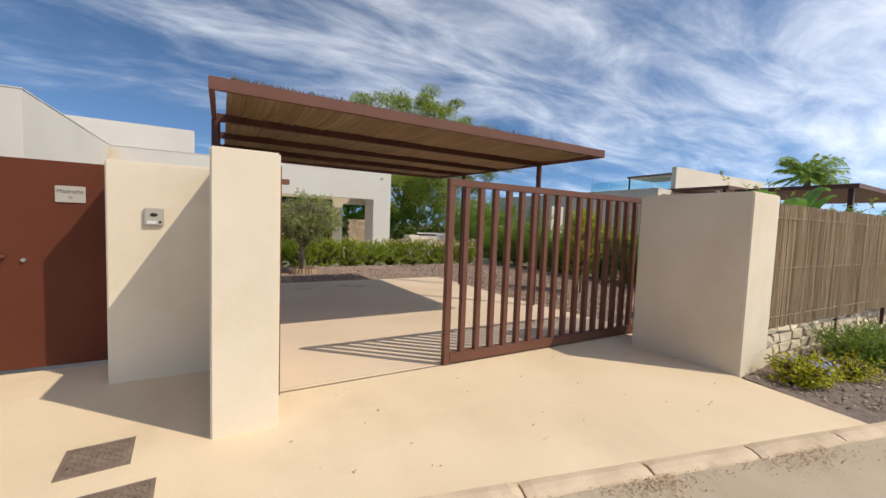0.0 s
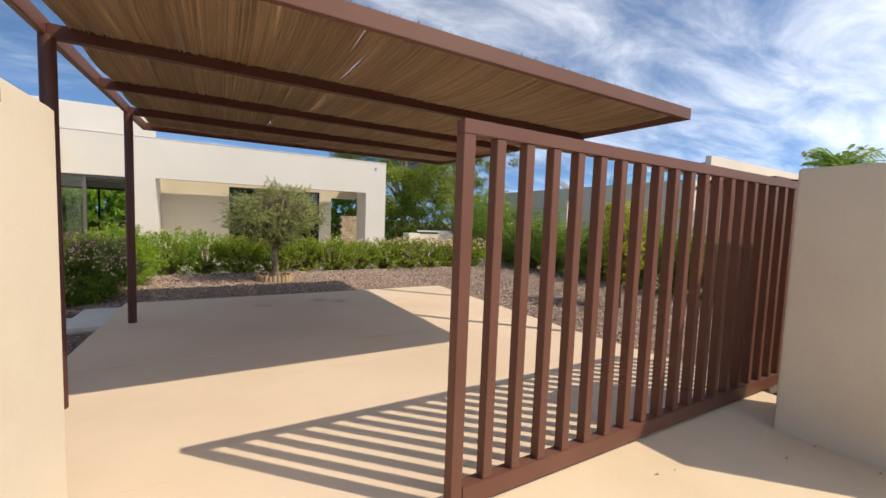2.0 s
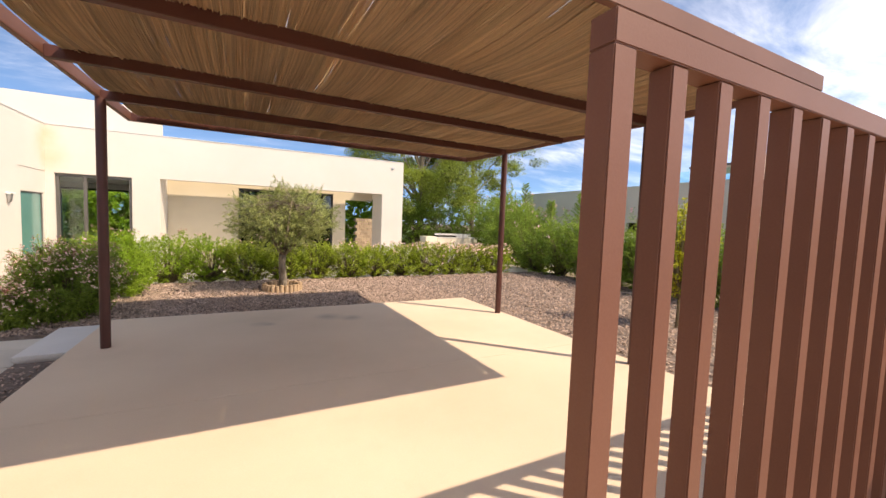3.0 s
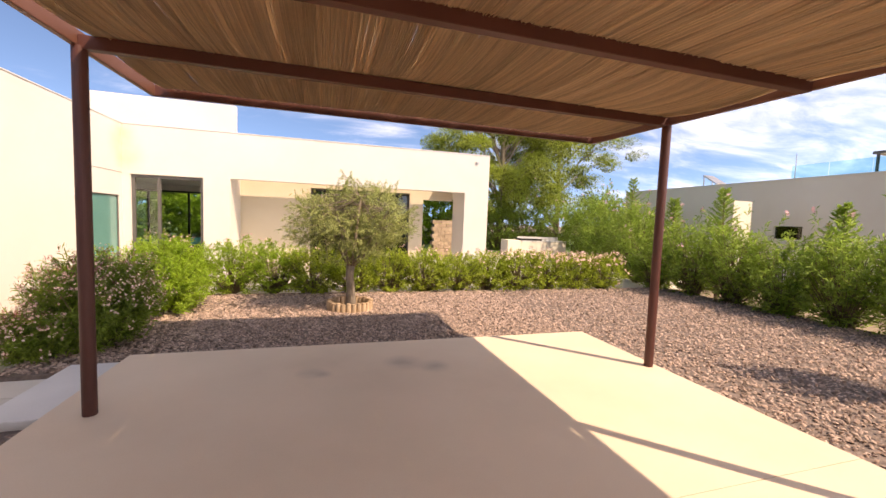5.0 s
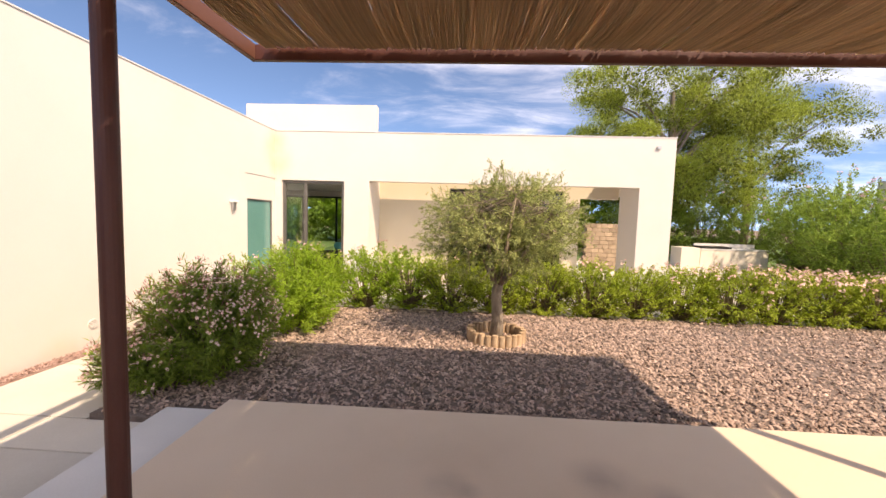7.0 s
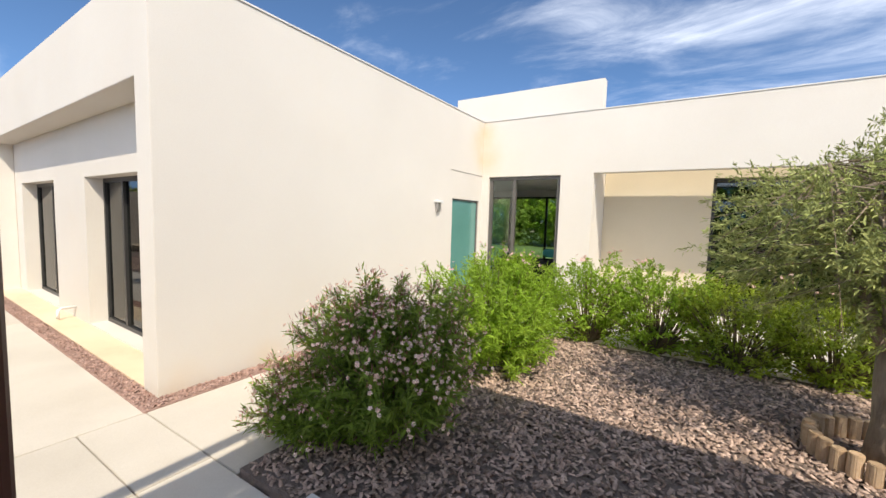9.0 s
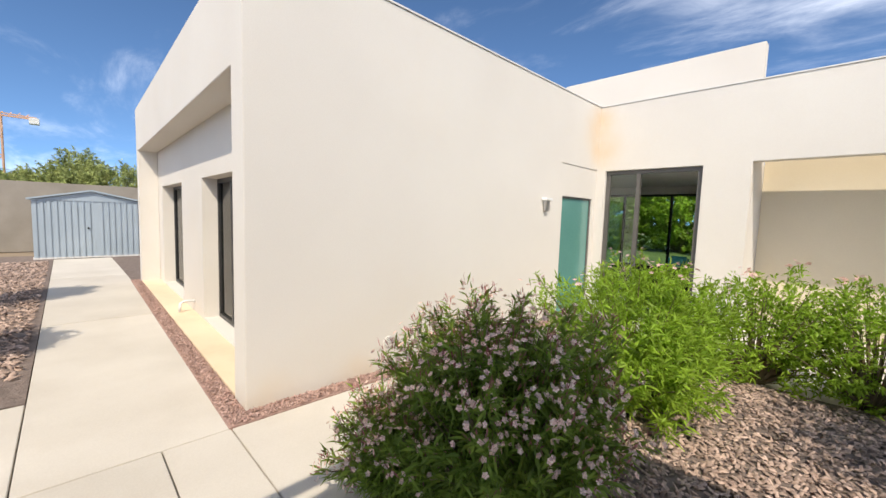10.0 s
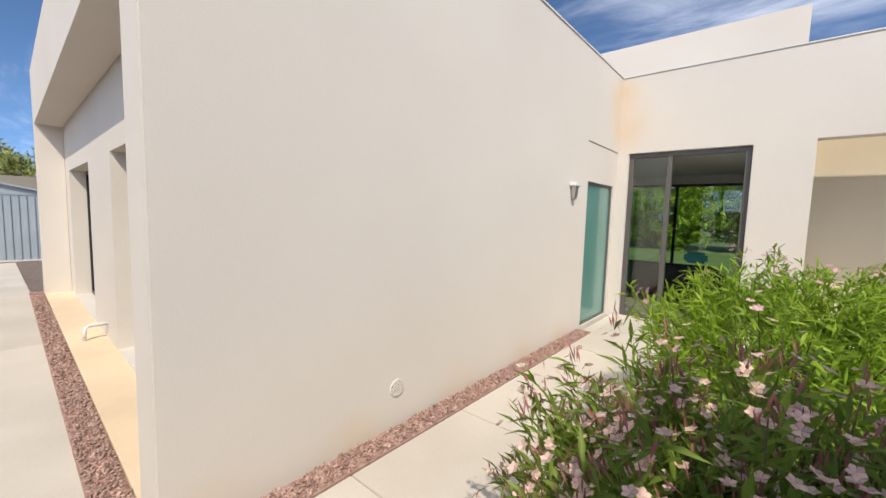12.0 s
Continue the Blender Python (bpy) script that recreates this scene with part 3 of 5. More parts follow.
def text_mesh(body, size, m, mat, parent, name="lettering", label=""):
    cu = bpy.data.curves.new(name, "FONT")
    cu.body, cu.size, cu.align_x, cu.align_y, cu.extrude = body, size, "CENTER", "CENTER", 0.0008
    tmp = bpy.data.objects.new(name, cu)
    scene.collection.objects.link(tmp)
    me = bpy.data.meshes.new_from_object(tmp.evaluated_get(bpy.context.evaluated_depsgraph_get()))
    bpy.data.objects.remove(tmp)
    me.materials.append(mat)
    ob = new(name, me)
    ob.parent = parent
    ob.matrix_basis = m
    return tagged(ob, label)


sign = thing("house_sign", "small white house name plate on the brown gate", "sign", (-1.385, 3.478, 1.855))
sign_plate = part("plate", boxes((-0.105, 0.105, -0.008, 0.0, -0.075, 0.075)), SIGN_PLATE, sign, bevel=0.002)
text_mesh("Madroño", 0.05, pose(0, -0.0095, 0.025, 90), ALU_GREY, sign_plate, label="grey serif house name")
text_mesh("73", 0.035, pose(0, -0.0095, -0.03, 90), ALU_GREY, sign_plate, label="grey house number")
com = thing("intercom", "grey metal video intercom panel on the cream wall", "intercom", (-0.696, 2.90, 1.678))
com_box = part("housing", boxes((-0.07, 0.07, -0.03, 0.0, -0.075, 0.075)), SIGN_PLATE, com, bevel=0.006)
bm = bmesh.new()
bmesh.ops.create_uvsphere(bm, u_segments=16, v_segments=8, radius=0.018, matrix=pose(0, -0.03, 0.018) @ Matrix.Diagonal((1.6, 0.5, 0.9, 1)))
part("lens", bm, BLACK, com_box, "dark camera lens", smooth=True)
part("button", boxes((0.035, 0.055, -0.034, -0.03, -0.055, -0.035)), BLACK, com_box, bevel=0.002)
part("name_plate", boxes((-0.05, 0.02, -0.033, -0.03, -0.06, -0.035)), PLASTIC_WHITE, com_box)

for k, (mx, my, turn) in enumerate(((-0.83, 1.63, 4), (-0.66, 1.08, 3))):
    cover = thing("manhole_cover", "rusty patterned square iron manhole cover in the paving", "manhole cover", (mx, my, 0.226), "manhole covers", turn=turn)
    cover.scale = (0.84, 0.84, 1.0)
    part("frame", boxes((-0.20, 0.20, -0.20, -0.17, 0, 0.008), (-0.20, 0.20, 0.17, 0.20, 0, 0.008), (-0.20, -0.17, -0.17, 0.17, 0, 0.008), (0.17, 0.20, -0.17, 0.17, 0, 0.008)), IRON, cover)
    bm = boxes((-0.168, 0.168, -0.168, 0.168, 0, 0.005))
    for i in range(9):
        for j in range(9):
            bmesh.ops.create_cube(bm, size=1, matrix=pose(-0.144 + i * 0.036, -0.144 + j * 0.036, 0.006, 0, 0, 45 if (i + j) % 2 else -45) @ Matrix.Diagonal((0.03, 0.009, 0.006, 1)))
    part("lid", bm, IRON, cover)

# ---- pergola ----
PX0, PX1, PY0, PY1 = -0.29, 5.285, 2.985, 8.545
perg = thing("pergola", "brown steel carport pergola roofed with a reed mat", "pergola", (0, 0, 0.15))
H0, H1 = 2.74, 2.86
part("front_beam", boxes((PX0, PX1, PY0, PY0 + 0.05, H0, H1)), STEEL, perg, bevel=0.004)
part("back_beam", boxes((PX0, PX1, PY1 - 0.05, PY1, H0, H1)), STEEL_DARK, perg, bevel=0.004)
for x in (PX0, PX1 - 0.05):
    part("side_beam", boxes((x, x + 0.05, PY0 + 0.052, PY1 - 0.052, H0, H1)), STEEL, perg, bevel=0.004)
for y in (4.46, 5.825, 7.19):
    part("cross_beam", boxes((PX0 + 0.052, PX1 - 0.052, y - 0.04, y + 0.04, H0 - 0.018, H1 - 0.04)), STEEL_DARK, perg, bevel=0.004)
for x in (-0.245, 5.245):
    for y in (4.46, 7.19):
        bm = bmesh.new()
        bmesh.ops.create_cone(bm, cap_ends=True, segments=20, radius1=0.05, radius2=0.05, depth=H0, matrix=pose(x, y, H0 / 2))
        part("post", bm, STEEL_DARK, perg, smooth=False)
rng = np.random.default_rng(5)


def reeds(count, x0, x1, y0, y1, zf, radius, steps, seed, wander=0.02, skew=0.0):
    """Thin round-ish canes running along y, sagging between the beams."""
    g = np.random.default_rng(seed)
    t = np.linspace(0, 1, steps)
    vs, fs = [], []
    for k in range(count):
        x = x0 + (x1 - x0) * (k + 0.5 + g.normal() * 0.35) / count
        a, b = y0 + abs(g.normal()) * 0.02, y1 - abs(g.normal()) * 0.03
        y = a + (b - a) * t
        xx = np.clip(x + np.cumsum(g.normal(size=steps)) * wander * 0.22 + skew * (t - 0.5), x0, x1)
        r = radius * (0.7 + 0.6 * g.random())
        z = zf(xx, y) + g.normal() * 0.006
        ring = np.stack([np.stack([xx + r * math.cos(q), y, z + r * math.sin(q)], 1) for q in (0.52, 2.62, 4.71)], 1)
        base = k * steps * 3
        vs.append(ring.reshape(-1, 3))
        i = np.arange(steps - 1)[:, None] * 3 + base
        for m in range(3):
            n2 = (m + 1) % 3
            fs.append(np.concatenate([i + m, i + n2, i + 3 + n2, i + 3 + m], 1))
    return np.concatenate(vs), np.concatenate(fs)


def sag(x, y):
    edges = np.array([PY0, 4.46, 5.825, 7.19, PY1])
    k = np.clip(np.searchsorted(edges, y) - 1, 0, 3)
    s = (y - edges[k]) / (edges[k + 1] - edges[k])
    wave = 0.014 * np.sin(x * 2.3 + k * 1.7) + 0.008 * np.sin(x * 7.1 + k)
    return H1 - 0.025 - (0.05 + wave) * 4 * s * (1 - s)


v, f = reeds(1300, PX0 + 0.155, PX1 - 0.088, PY0 + 0.055, PY1 - 0.06, sag, 0.0046, 18, 1, 0.004, -0.05)
v2, f2 = reeds(860, PX0 + 0.16, PX1 - 0.092, PY0 + 0.06, PY1 - 0.07, lambda x, y: sag(x, y) + 0.012, 0.0074, 18, 2, 0.0012, 0.04)
mat_reed = numpy_mesh("reed_mat", np.concatenate([v, v2]), np.concatenate([f, f2 + len(v)]), REED, perg, "brown reed mat sagging between the beams")
g = np.random.default_rng(9)
n = 620
c = np.stack([PX0 + 0.2 + (g.random(n) ** 1.9) * 4.9, PY0 + 0.09 + 0.05 * g.random(n), np.full(n, H1 - 0.02)], 1)
v, f = leaf_arrays(g, c, unit(np.stack([g.normal(size=n) * 0.25, -0.1 + g.normal(size=n) * 0.2, np.ones(n)], 1)), 0.05 + 0.06 * g.random(n), 0.009, 0.0)
numpy_mesh("reed_ends", v, f, STEM, perg, "frayed reed ends above the front beam", kind="stuff")

# the whole roof climbs slightly towards the garden
for ob in perg.children:
    co = np.empty(len(ob.data.vertices) * 3, np.float32)
    ob.data.vertices.foreach_get("co", co)
    co = co.reshape(-1, 3)
    co[:, 2] += np.where(co[:, 2] > 1.0, 0.02 * (co[:, 1] - PY0), 0.0)
    ob.data.vertices.foreach_set("co", co.ravel())
    ob.data.update()

# ---- the house ----
HT = 3.85
FY = 14.96
house_front = wall_with_holes(-3.60, 6.36, -0.05, HT, FY, FY + 0.20, [(-3.133, -1.557, 0.0, 2.65), (-0.927, 5.572, -0.05, 2.67)])
put("wall_house_front", house_front, HOUSE_WHITE, label="flat cream rendered house front with a wide porch opening", category="wall", kind="structure", bevel=0.006)
put("wall_porch_column", boxes((5.575, 6.355, FY + 0.202, FY + 1.15, -0.05, HT - 0.004)), HOUSE_WHITE, label="cream rendered porch column", category="wall", kind="structure")
put("wall_porch_reveal", boxes((-1.20, -0.93, FY + 0.202, FY + 1.2, -0.05, HT - 0.004)), HOUSE_WHITE, label="cream rendered porch reveal", category="wall", kind="structure")
put("ceiling_porch", boxes((-0.925, 6.05, FY + 1.46, 20, 2.75, 2.95)), HOUSE_WHITE, label="cream porch ceiling", category="ceiling", kind="structure")
put("roof_house", boxes((-1.2, 6.36, FY + 1.46, 20, 3.35, 3.45)), HOUSE_WHITE, label="flat house roof behind the parapet", category="roof", kind="structure")
put("roof_room", boxes((-3.28, -1.21, FY + 0.31, 20, 3.35, 3.45)), HOUSE_WHITE, label="flat room roof behind the parapet", category="roof", kind="structure")
put("wall_porch_back", wall_with_holes(-0.925, 5.56, -0.05, 3.6, FY + 1.2, FY + 1.45, [(1.02, 4.1, -0.05, 2.64), (4.55, 5.56, -0.05, 2.46)]), PORCH,
    label="cream porch back wall", category="wall", kind="structure")
put("wall_porch_end", boxes((4.30, 4.55, FY + 1.452, 19.0, -0.05, 2.74)), HOUSE_WHITE, label="cream wall at the open porch end", category="wall", kind="structure")
put("wall_house_right", boxes((6.06, 6.36, FY + 1.152, 20, 2.66, HT - 0.004)), HOUSE_WHITE, label="cream rendered house end above the open porch", category="wall", kind="structure")

def glazing(name, label, at, width, height, mullions, pane, frame_w=0.06, frame_mat=None, turn=0, leaf_from=None):
    """A framed window: outer frame, mullions and panes between them."""
    fm = frame_mat or ALU
    w = thing(name, label, "window", at, kind="structure", turn=turn)
    part("window_frame", boxes((0, width, 0, 0.07, height - frame_w, height), (0, width, 0, 0.07, 0, frame_w), (0, frame_w, 0, 0.07, frame_w, height - frame_w),
                               (width - frame_w, width, 0, 0.07, frame_w, height - frame_w)), fm, w, bevel=0.003)
    xs = [frame_w, *mullions, width - frame_w]
    for m in mullions:
        part("mullion", boxes((m - frame_w / 2, m + frame_w / 2, -0.006, 0.066, frame_w, height - frame_w)), fm, w, bevel=0.003)
    for k, (a, b) in enumerate(zip(xs, xs[1:])):
        if k == leaf_from:
            continue
        p = part("pane", boxes((a, b, 0.030, 0.038, frame_w, height - frame_w)), pane, w)
        p.visible_shadow = False
    return w


glazing("window_1", "dark-framed sliding garden door, partly open", (-3.13, FY + 0.06, 0.0), 1.57, 2.648, [0.58], PANE, 0.07, ALU_GREY, leaf_from=1)
glazing("window_2", "dark tinted porch glazing reflecting the garden", (1.02, FY + 1.28, -0.02), 3.08, 2.638, [1.03, 2.06], PANE_DARK, 0.06)

# room seen through the garden door
RY1 = 19.0
put("floor_room", boxes((-6.0, -0.95, FY + 0.31, RY1, -0.06, 0.01)), FLOOR_IN, label="grey tiled room floor", category="floor", kind="structure")
put("ceiling_room", boxes((-6.0, -0.95, FY + 0.31, RY1, 2.66, 2.76)), ROOM, label="white room ceiling", category="ceiling", kind="structure")
put("wall_room_back", wall_with_holes(-6.0, -0.95, 0.0, 2.66, RY1, RY1 + 0.2, [(-5.4, -1.36, 0.05, 2.47)]), ROOM, label="white room wall with a wide window", category="wall", kind="structure")
put("wall_room_right", boxes((-1.25, -1.205, FY + 0.31, RY1, 0.0, 2.66)), ROOM, label="white room side wall", category="wall", kind="structure")
put("wall_room_left", boxes((-6.2, -6.0, FY - 1.4, RY1, 0.0, 2.66)), ROOM, label="white room side wall", category="wall", kind="structure")
glazing("window_3", "dark-framed sliding window to the back garden", (-5.4, RY1 + 0.02, 0.05), 4.04, 2.42, [1.1, 2.3], PANE, 0.06)
sofa = thing("sofa", "low dark grey sofa near the back window", "sofa", (-2.9, 17.6, -0.05))
part("base", boxes((-0.9, 0.9, -0.4, 0.4, 0.08, 0.40)), SOFA, sofa, bevel=0.04)
part("backrest", boxes((-0.9, 0.9, -0.45, -0.28, 0.40, 0.78)), SOFA, sofa, bevel=0.05)
for x in (-0.98, 0.82):
    part("armrest", boxes((x, x + 0.18, -0.4, 0.4, 0.06, 0.60)), SOFA, sofa, bevel=0.04)
cush = thing("cushion", "teal square cushion on the sofa", "cushion", (-2.4, 17.35, 0.78))
part("cover", boxes((-0.2, 0.2, -0.08, 0.08, -0.02, 0.2)), TEAL_TOY, cush, bevel=0.05)

block = thing("wall_rubble_screen", "brown rubble stone screen wall beyond the porch", "wall", kind="structure")
gg = np.random.default_rng(3)
for r in range(11):
    x = 6.2 + 0.08 * (r % 2)
    while x < 8.2:
        w = 0.18 + 0.2 * gg.random()
        part("stone", boxes((x, x + w - 0.012, 21.0, 21.35, r * 0.165, r * 0.165 + 0.155)), SCREEN_STONE, block)
        x += w

# upper storey block
put("wall_upper_block", boxes((-4.80, -1.08, 16.3, 16.55, 3.45, 4.875)), HOUSE_WHITE, label="cream rendered raised roof block", category="wall", kind="structure", bevel=0.008)

# ---- the side wing ----
put("wall_wing_side", wall_with_holes(8.612, FY - 0.002, -0.05, HT, -3.59, -3.29, [(13.62, FY - 0.002, -0.05, 2.67)], "y"), HOUSE_WHITE,
    label="tall blank cream rendered wing wall", category="wall", kind="structure", bevel=0.006)
put("wall_wing_inset", wall_with_holes(13.622, FY - 0.004, -0.05, 2.668, -3.60, -3.302, [(13.70, 14.83, 0.02, 2.12)], "y"), HOUSE_WHITE,
    label="slightly recessed cream wall panel round the teal window", category="wall", kind="structure")
teal = thing("window_teal", "tall narrow window of teal obscured glass", "window", (-3.375, 13.70, 0.02), kind="structure")
part("window_frame", boxes((0, 0.05, 0, 0.03, 0, 2.10), (0, 0.05, 1.09, 1.13, 0, 2.10), (0, 0.05, 0.03, 1.09, 0, 0.03), (0, 0.05, 0.03, 1.09, 2.07, 2.10)), ALU_GREY, teal)
part("pane", boxes((0.018, 0.03, 0.03, 1.09, 0.03, 2.07)), TEAL, teal)

WING = pose(-3.29, 8.612, 0, 0, 0, -1.2)


def wing(ob):
    ob.matrix_basis = WING @ ob.matrix_basis
    return ob


wing(put("wall_wing_front", wall_with_holes(-7.86, -0.303, -0.05, HT, 0.003, 0.35, [(-7.55, -0.303, -0.05, 2.92)]), HOUSE_WHITE,
         label="cream rendered wing front with a long shallow recess", category="wall", kind="structure", bevel=0.006))
wing(put("wall_wing_recess", wall_with_holes(-7.86, -0.305, -0.05, 2.95, 0.352, 0.66, [(-3.25, -1.0, 0.05, 2.15), (-7.0, -4.8, 0.05, 2.15)]), HOUSE_WHITE,
         label="cream recess wall with two glazed doors", category="wall", kind="structure"))
wing(put("wall_wing_end", boxes((-7.86, -7.56, 0.352, 11.0, -0.05, HT)), HOUSE_WHITE, label="cream wing end wall", category="wall", kind="structure"))
wing(put("roof_wing", boxes((-7.55, -0.32, 0.36, 11.0, 3.5, 3.6)), HOUSE_WHITE, label="flat wing roof behind the parapet", category="roof", kind="structure"))
wing(put("wall_wing_inner", boxes((-7.5, -0.32, 2.8, 2.9, 0, 3.4)), ROOM, label="plain room wall inside the wing", category="wall", kind="structure"))
wing(put("floor_wing", boxes((-7.5, -0.32, 0.67, 2.8, -0.04, 0.045)), FLOOR_IN, label="grey tiled bedroom floor", category="floor", kind="structure"))
wing(put("ceiling_wing", boxes((-7.5, -0.32, 0.67, 2.8, 2.6, 2.7)), ROOM, label="white bedroom ceiling", category="ceiling", kind="structure"))
wing(glazing("window_4", "dark-framed glazed bedroom door in the recess", (-3.25, 0.555, 0.05), 2.25, 2.10, [0.75, 1.5], PANE_DARK, 0.06))
wing(glazing("window_5", "dark-framed glazed bedroom door in the recess", (-7.0, 0.555, 0.05), 2.2, 2.10, [1.1], PANE_DARK, 0.06))
wing(put("recess_floor", boxes((-7.55, -0.305, 0.004, 0.55, -0.05, 0.03)), DRIVE, label="pale concrete recess floor", category="pavement", kind="structure"))
bm = bmesh.new()
tube(bm, [(-3.9, 0.36, 0.20), (-3.9, 0.20, 0.20), (-3.9, 0.15, 0.18), (-3.9, 0.14, 0.05)], [0.022] * 4, 10)
pipe = thing("drain_pipe", "small white elbow drain pipe from the wall", "pipe")
wing(pipe)
part("pipe", bm, PLASTIC_WHITE, pipe, smooth=True)
wing(put("wing_gravel", slab([(-7.9, -0.18), (0.19, -0.18), (0.19, 0.0), (-7.9, 0.0)], -0.05, 0.012), RED_GRAVEL, label="narrow strip of red gravel along the wing", category="gravel", kind="structure"))
put("side_gravel", slab([(-3.288, 8.60), (-3.10, 8.60), (-3.10, 13.6), (-3.288, 13.6)], -0.05, 0.012), RED_GRAVEL, label="narrow strip of red gravel along the wall", category="gravel", kind="structure")

lamp = thing("wall_lamp", "small white angled outdoor wall lamp", "lamp", (-3.29, 13.12, 2.0))
part("bracket", boxes((0.0, 0.10, -0.09, 0.09, 0.005, 0.05)), PLASTIC_WHITE, lamp, bevel=0.006)
bm = boxes((0.005, 0.075, -0.045, 0.045, -0.16, 0.004))
for v in bm.verts:
    if v.co.z < -0.1:
        v.co.x = 0.03 + (v.co.x - 0.03) * 0.5
part("shade", bm, METAL_GREY, lamp, bevel=0.005)
vent = thing("wall_vent", "round white louvred wall vent low on the wall", "vent", (-3.29, 10.08, 0.31))
bm = bmesh.new()
bmesh.ops.create_cone(bm, cap_ends=True, segments=28, radius1=0.068, radius2=0.064, depth=0.008, matrix=pose(0.004, 0, 0, 0, 90))
part("rim", bm, HOUSE_WHITE, vent)
# solid dark disc on the rim, its colour standing for shade between slats
bm = bmesh.new()
bmesh.ops.create_cone(bm, cap_ends=True, segments=28, radius1=0.058, radius2=0.058, depth=0.002, matrix=pose(0.0092, 0, 0, 0, 90))
part("backing", bm, ALU_GREY, vent, "dark disc painted as the shade between the slats")
for i in range(6):
    z = -0.05 + i * 0.02
    w = math.sqrt(0.058 ** 2 - z * z)
    part("slat", boxes((0.0102, 0.016, -w, w, z - 0.0055, z + 0.0055)), HOUSE_WHITE, vent).matrix_basis = pose(0, 0, 0, 25)
cam_dev = thing("wall_sensor", "tiny grey sensor high on the house front", "sensor", (5.95, FY, 3.62))
part("housing", boxes((-0.05, 0.05, -0.05, 0, -0.03, 0.03)), METAL_GREY, cam_dev, bevel=0.01)
cops = thing("parapet_coping", "thin grey metal coping along the parapet", "coping", kind="structure")
part("strip", boxes((-3.60, 6.37, FY - 0.012, FY + 0.21, HT, HT + 0.018)), STEP, cops)
part("strip", boxes((-3.60, -3.278, 8.60, FY - 0.014, HT, HT + 0.018)), STEP, cops)

# ---- step ----
step = thing("step", "pale grey stone step beside the slab", "step", (0, 0, 0), kind="structure")
part("tread", boxes((-1.06, -0.60, 7.26, 8.52, 0.055, 0.112)), STEP, step, bevel=0.006)
part("riser", boxes((-1.05, -0.60, 7.28, 8.50, -0.04, 0.054)), STEP, step)

# ---- plants ----
shrub("oleander", "green oleander bush with clusters of pale pink flowers", (-1.21, 9.34, 0.03), (0.69, 0.72), 1.23, 640, 30, (0.105, 0.0155), LEAF_OLEANDER, 3, 330, OLEANDER_PINK, 0.0165, "oleanders", wild=0.05, reach=0.30, lumps=0.4, boxy=1.95)
shrub("oleander", "low spreading oleander with pale pink flowers over the path", (-1.67, 9.02, 0.03), (0.50, 0.44), 0.60, 300, 26, (0.10, 0.015), LEAF_OLEANDER, 8, 130, OLEANDER_PINK, 0.0165, "oleanders", wild=0.06, reach=0.26, lumps=0.35, boxy=1.95)
shrub("oleander", "bright green leafy oleander bush without flowers", (-1.18, 11.35, 0.03), (0.85, 1.15), 1.36, 820, 28, (0.10, 0.016), LEAF_BRIGHT, 4, 14, PINK, 0.019, "oleanders", wild=0.1, reach=0.30)
for i in range(12):
    x = -0.45 + i * 0.86
    shrub("hedge_shrub", "clipped green hedge shrub with a few pink flowers" if i > 6 else "clipped green hedge shrub at the bed edge", (x, 12.85 + 0.06 * math.sin(i * 2.1), 0.03), (0.70, 0.52), (1.22, 1.16, 1.1)[i] if i < 3 else 1.04 + 0.05 * math.sin(i * 1.7), 410, 20, (0.075, 0.022),
          LEAF_BRIGHT if i < 2 else LEAF_HEDGE, 20 + i, (30, 30, 70, 80, 60)[i - 7] if i > 6 else 6, PALE_PINK, 0.026, "hedge along the bed", "hedge", boxy=3.4, reach=0.2, thin=0.32)
right = [(11.35 - 0.04 * i, 3.2 + i * 1.05) for i in range(9)] + [(11.0, 12.8), (11.4, 14.0), (12.2, 15.4), (13.1, 17.0), (14.0, 18.8), (15.2, 20.8), (15.8, 22.8), (15.4, 25.0), (14.0, 26.5), (12.2, 27.0), (10.5, 27.5)]
for i, (x, y) in enumerate(right):
    shrub("tall_hedge_shrub", "tall green boundary hedge shrub with loose shoots", (x, y, 0.0), (0.90, 0.85) if i < 12 else (1.45, 1.3), (3.0 if i == 0 else 1.95) + 0.2 * math.sin(i * 1.9) + (0.6 if i > 9 else 0) + (0.8 if i > 12 else 0), 360 if i < 12 else 430, 17 if i < 12 else 24, (0.135, 0.027) if i < 12 else (0.16, 0.032),
          LEAF_DARK, 60 + i, 10 if i > 8 else 3, PINK, 0.035, "boundary hedge", "hedge", lumps=0.4, wild=0.5, boxy=2.4, reach=0.34)

# olive tree with its log ring
olive = thing("olive_tree", "small rounded grey-green olive tree in the mulch", "tree", (1.97, 11.05, 0.06))
bm = bmesh.new()
tube(bm, [(0, 0, -0.02), (0.01, 0.01, 0.3), (-0.02, 0.0, 0.62), (0.0, 0.02, 0.85)], [0.115, 0.085, 0.075, 0.085], 10)
g = np.random.default_rng(12)
limbs = []
for k in range(9):
    a = k * math.tau / 9 + g.normal() * 0.2
    r = 0.55 + 0.35 * g.random()
    end = Vector((math.cos(a) * r, math.sin(a) * r, 1.45 + 0.7 * g.random()))
    limbs.append(end)
    tube(bm, [(0, 0.02, 0.78), (end.x * 0.35, end.y * 0.35, 1.1), end], [0.05, 0.032, 0.010], 6)
part("trunk", bm, BARK, olive, smooth=True)
n_sh = 1650
u = unit(g.normal(size=(n_sh, 3)))
rad = g.random(n_sh) ** 0.4 * np.array([1 + 0.35 * noise.noise(Vector(d) * 2.0) for d in u])
tips = u * rad[:, None] * np.array([1.25, 1.15, 0.83]) + np.array([0.05, 0, 1.68])
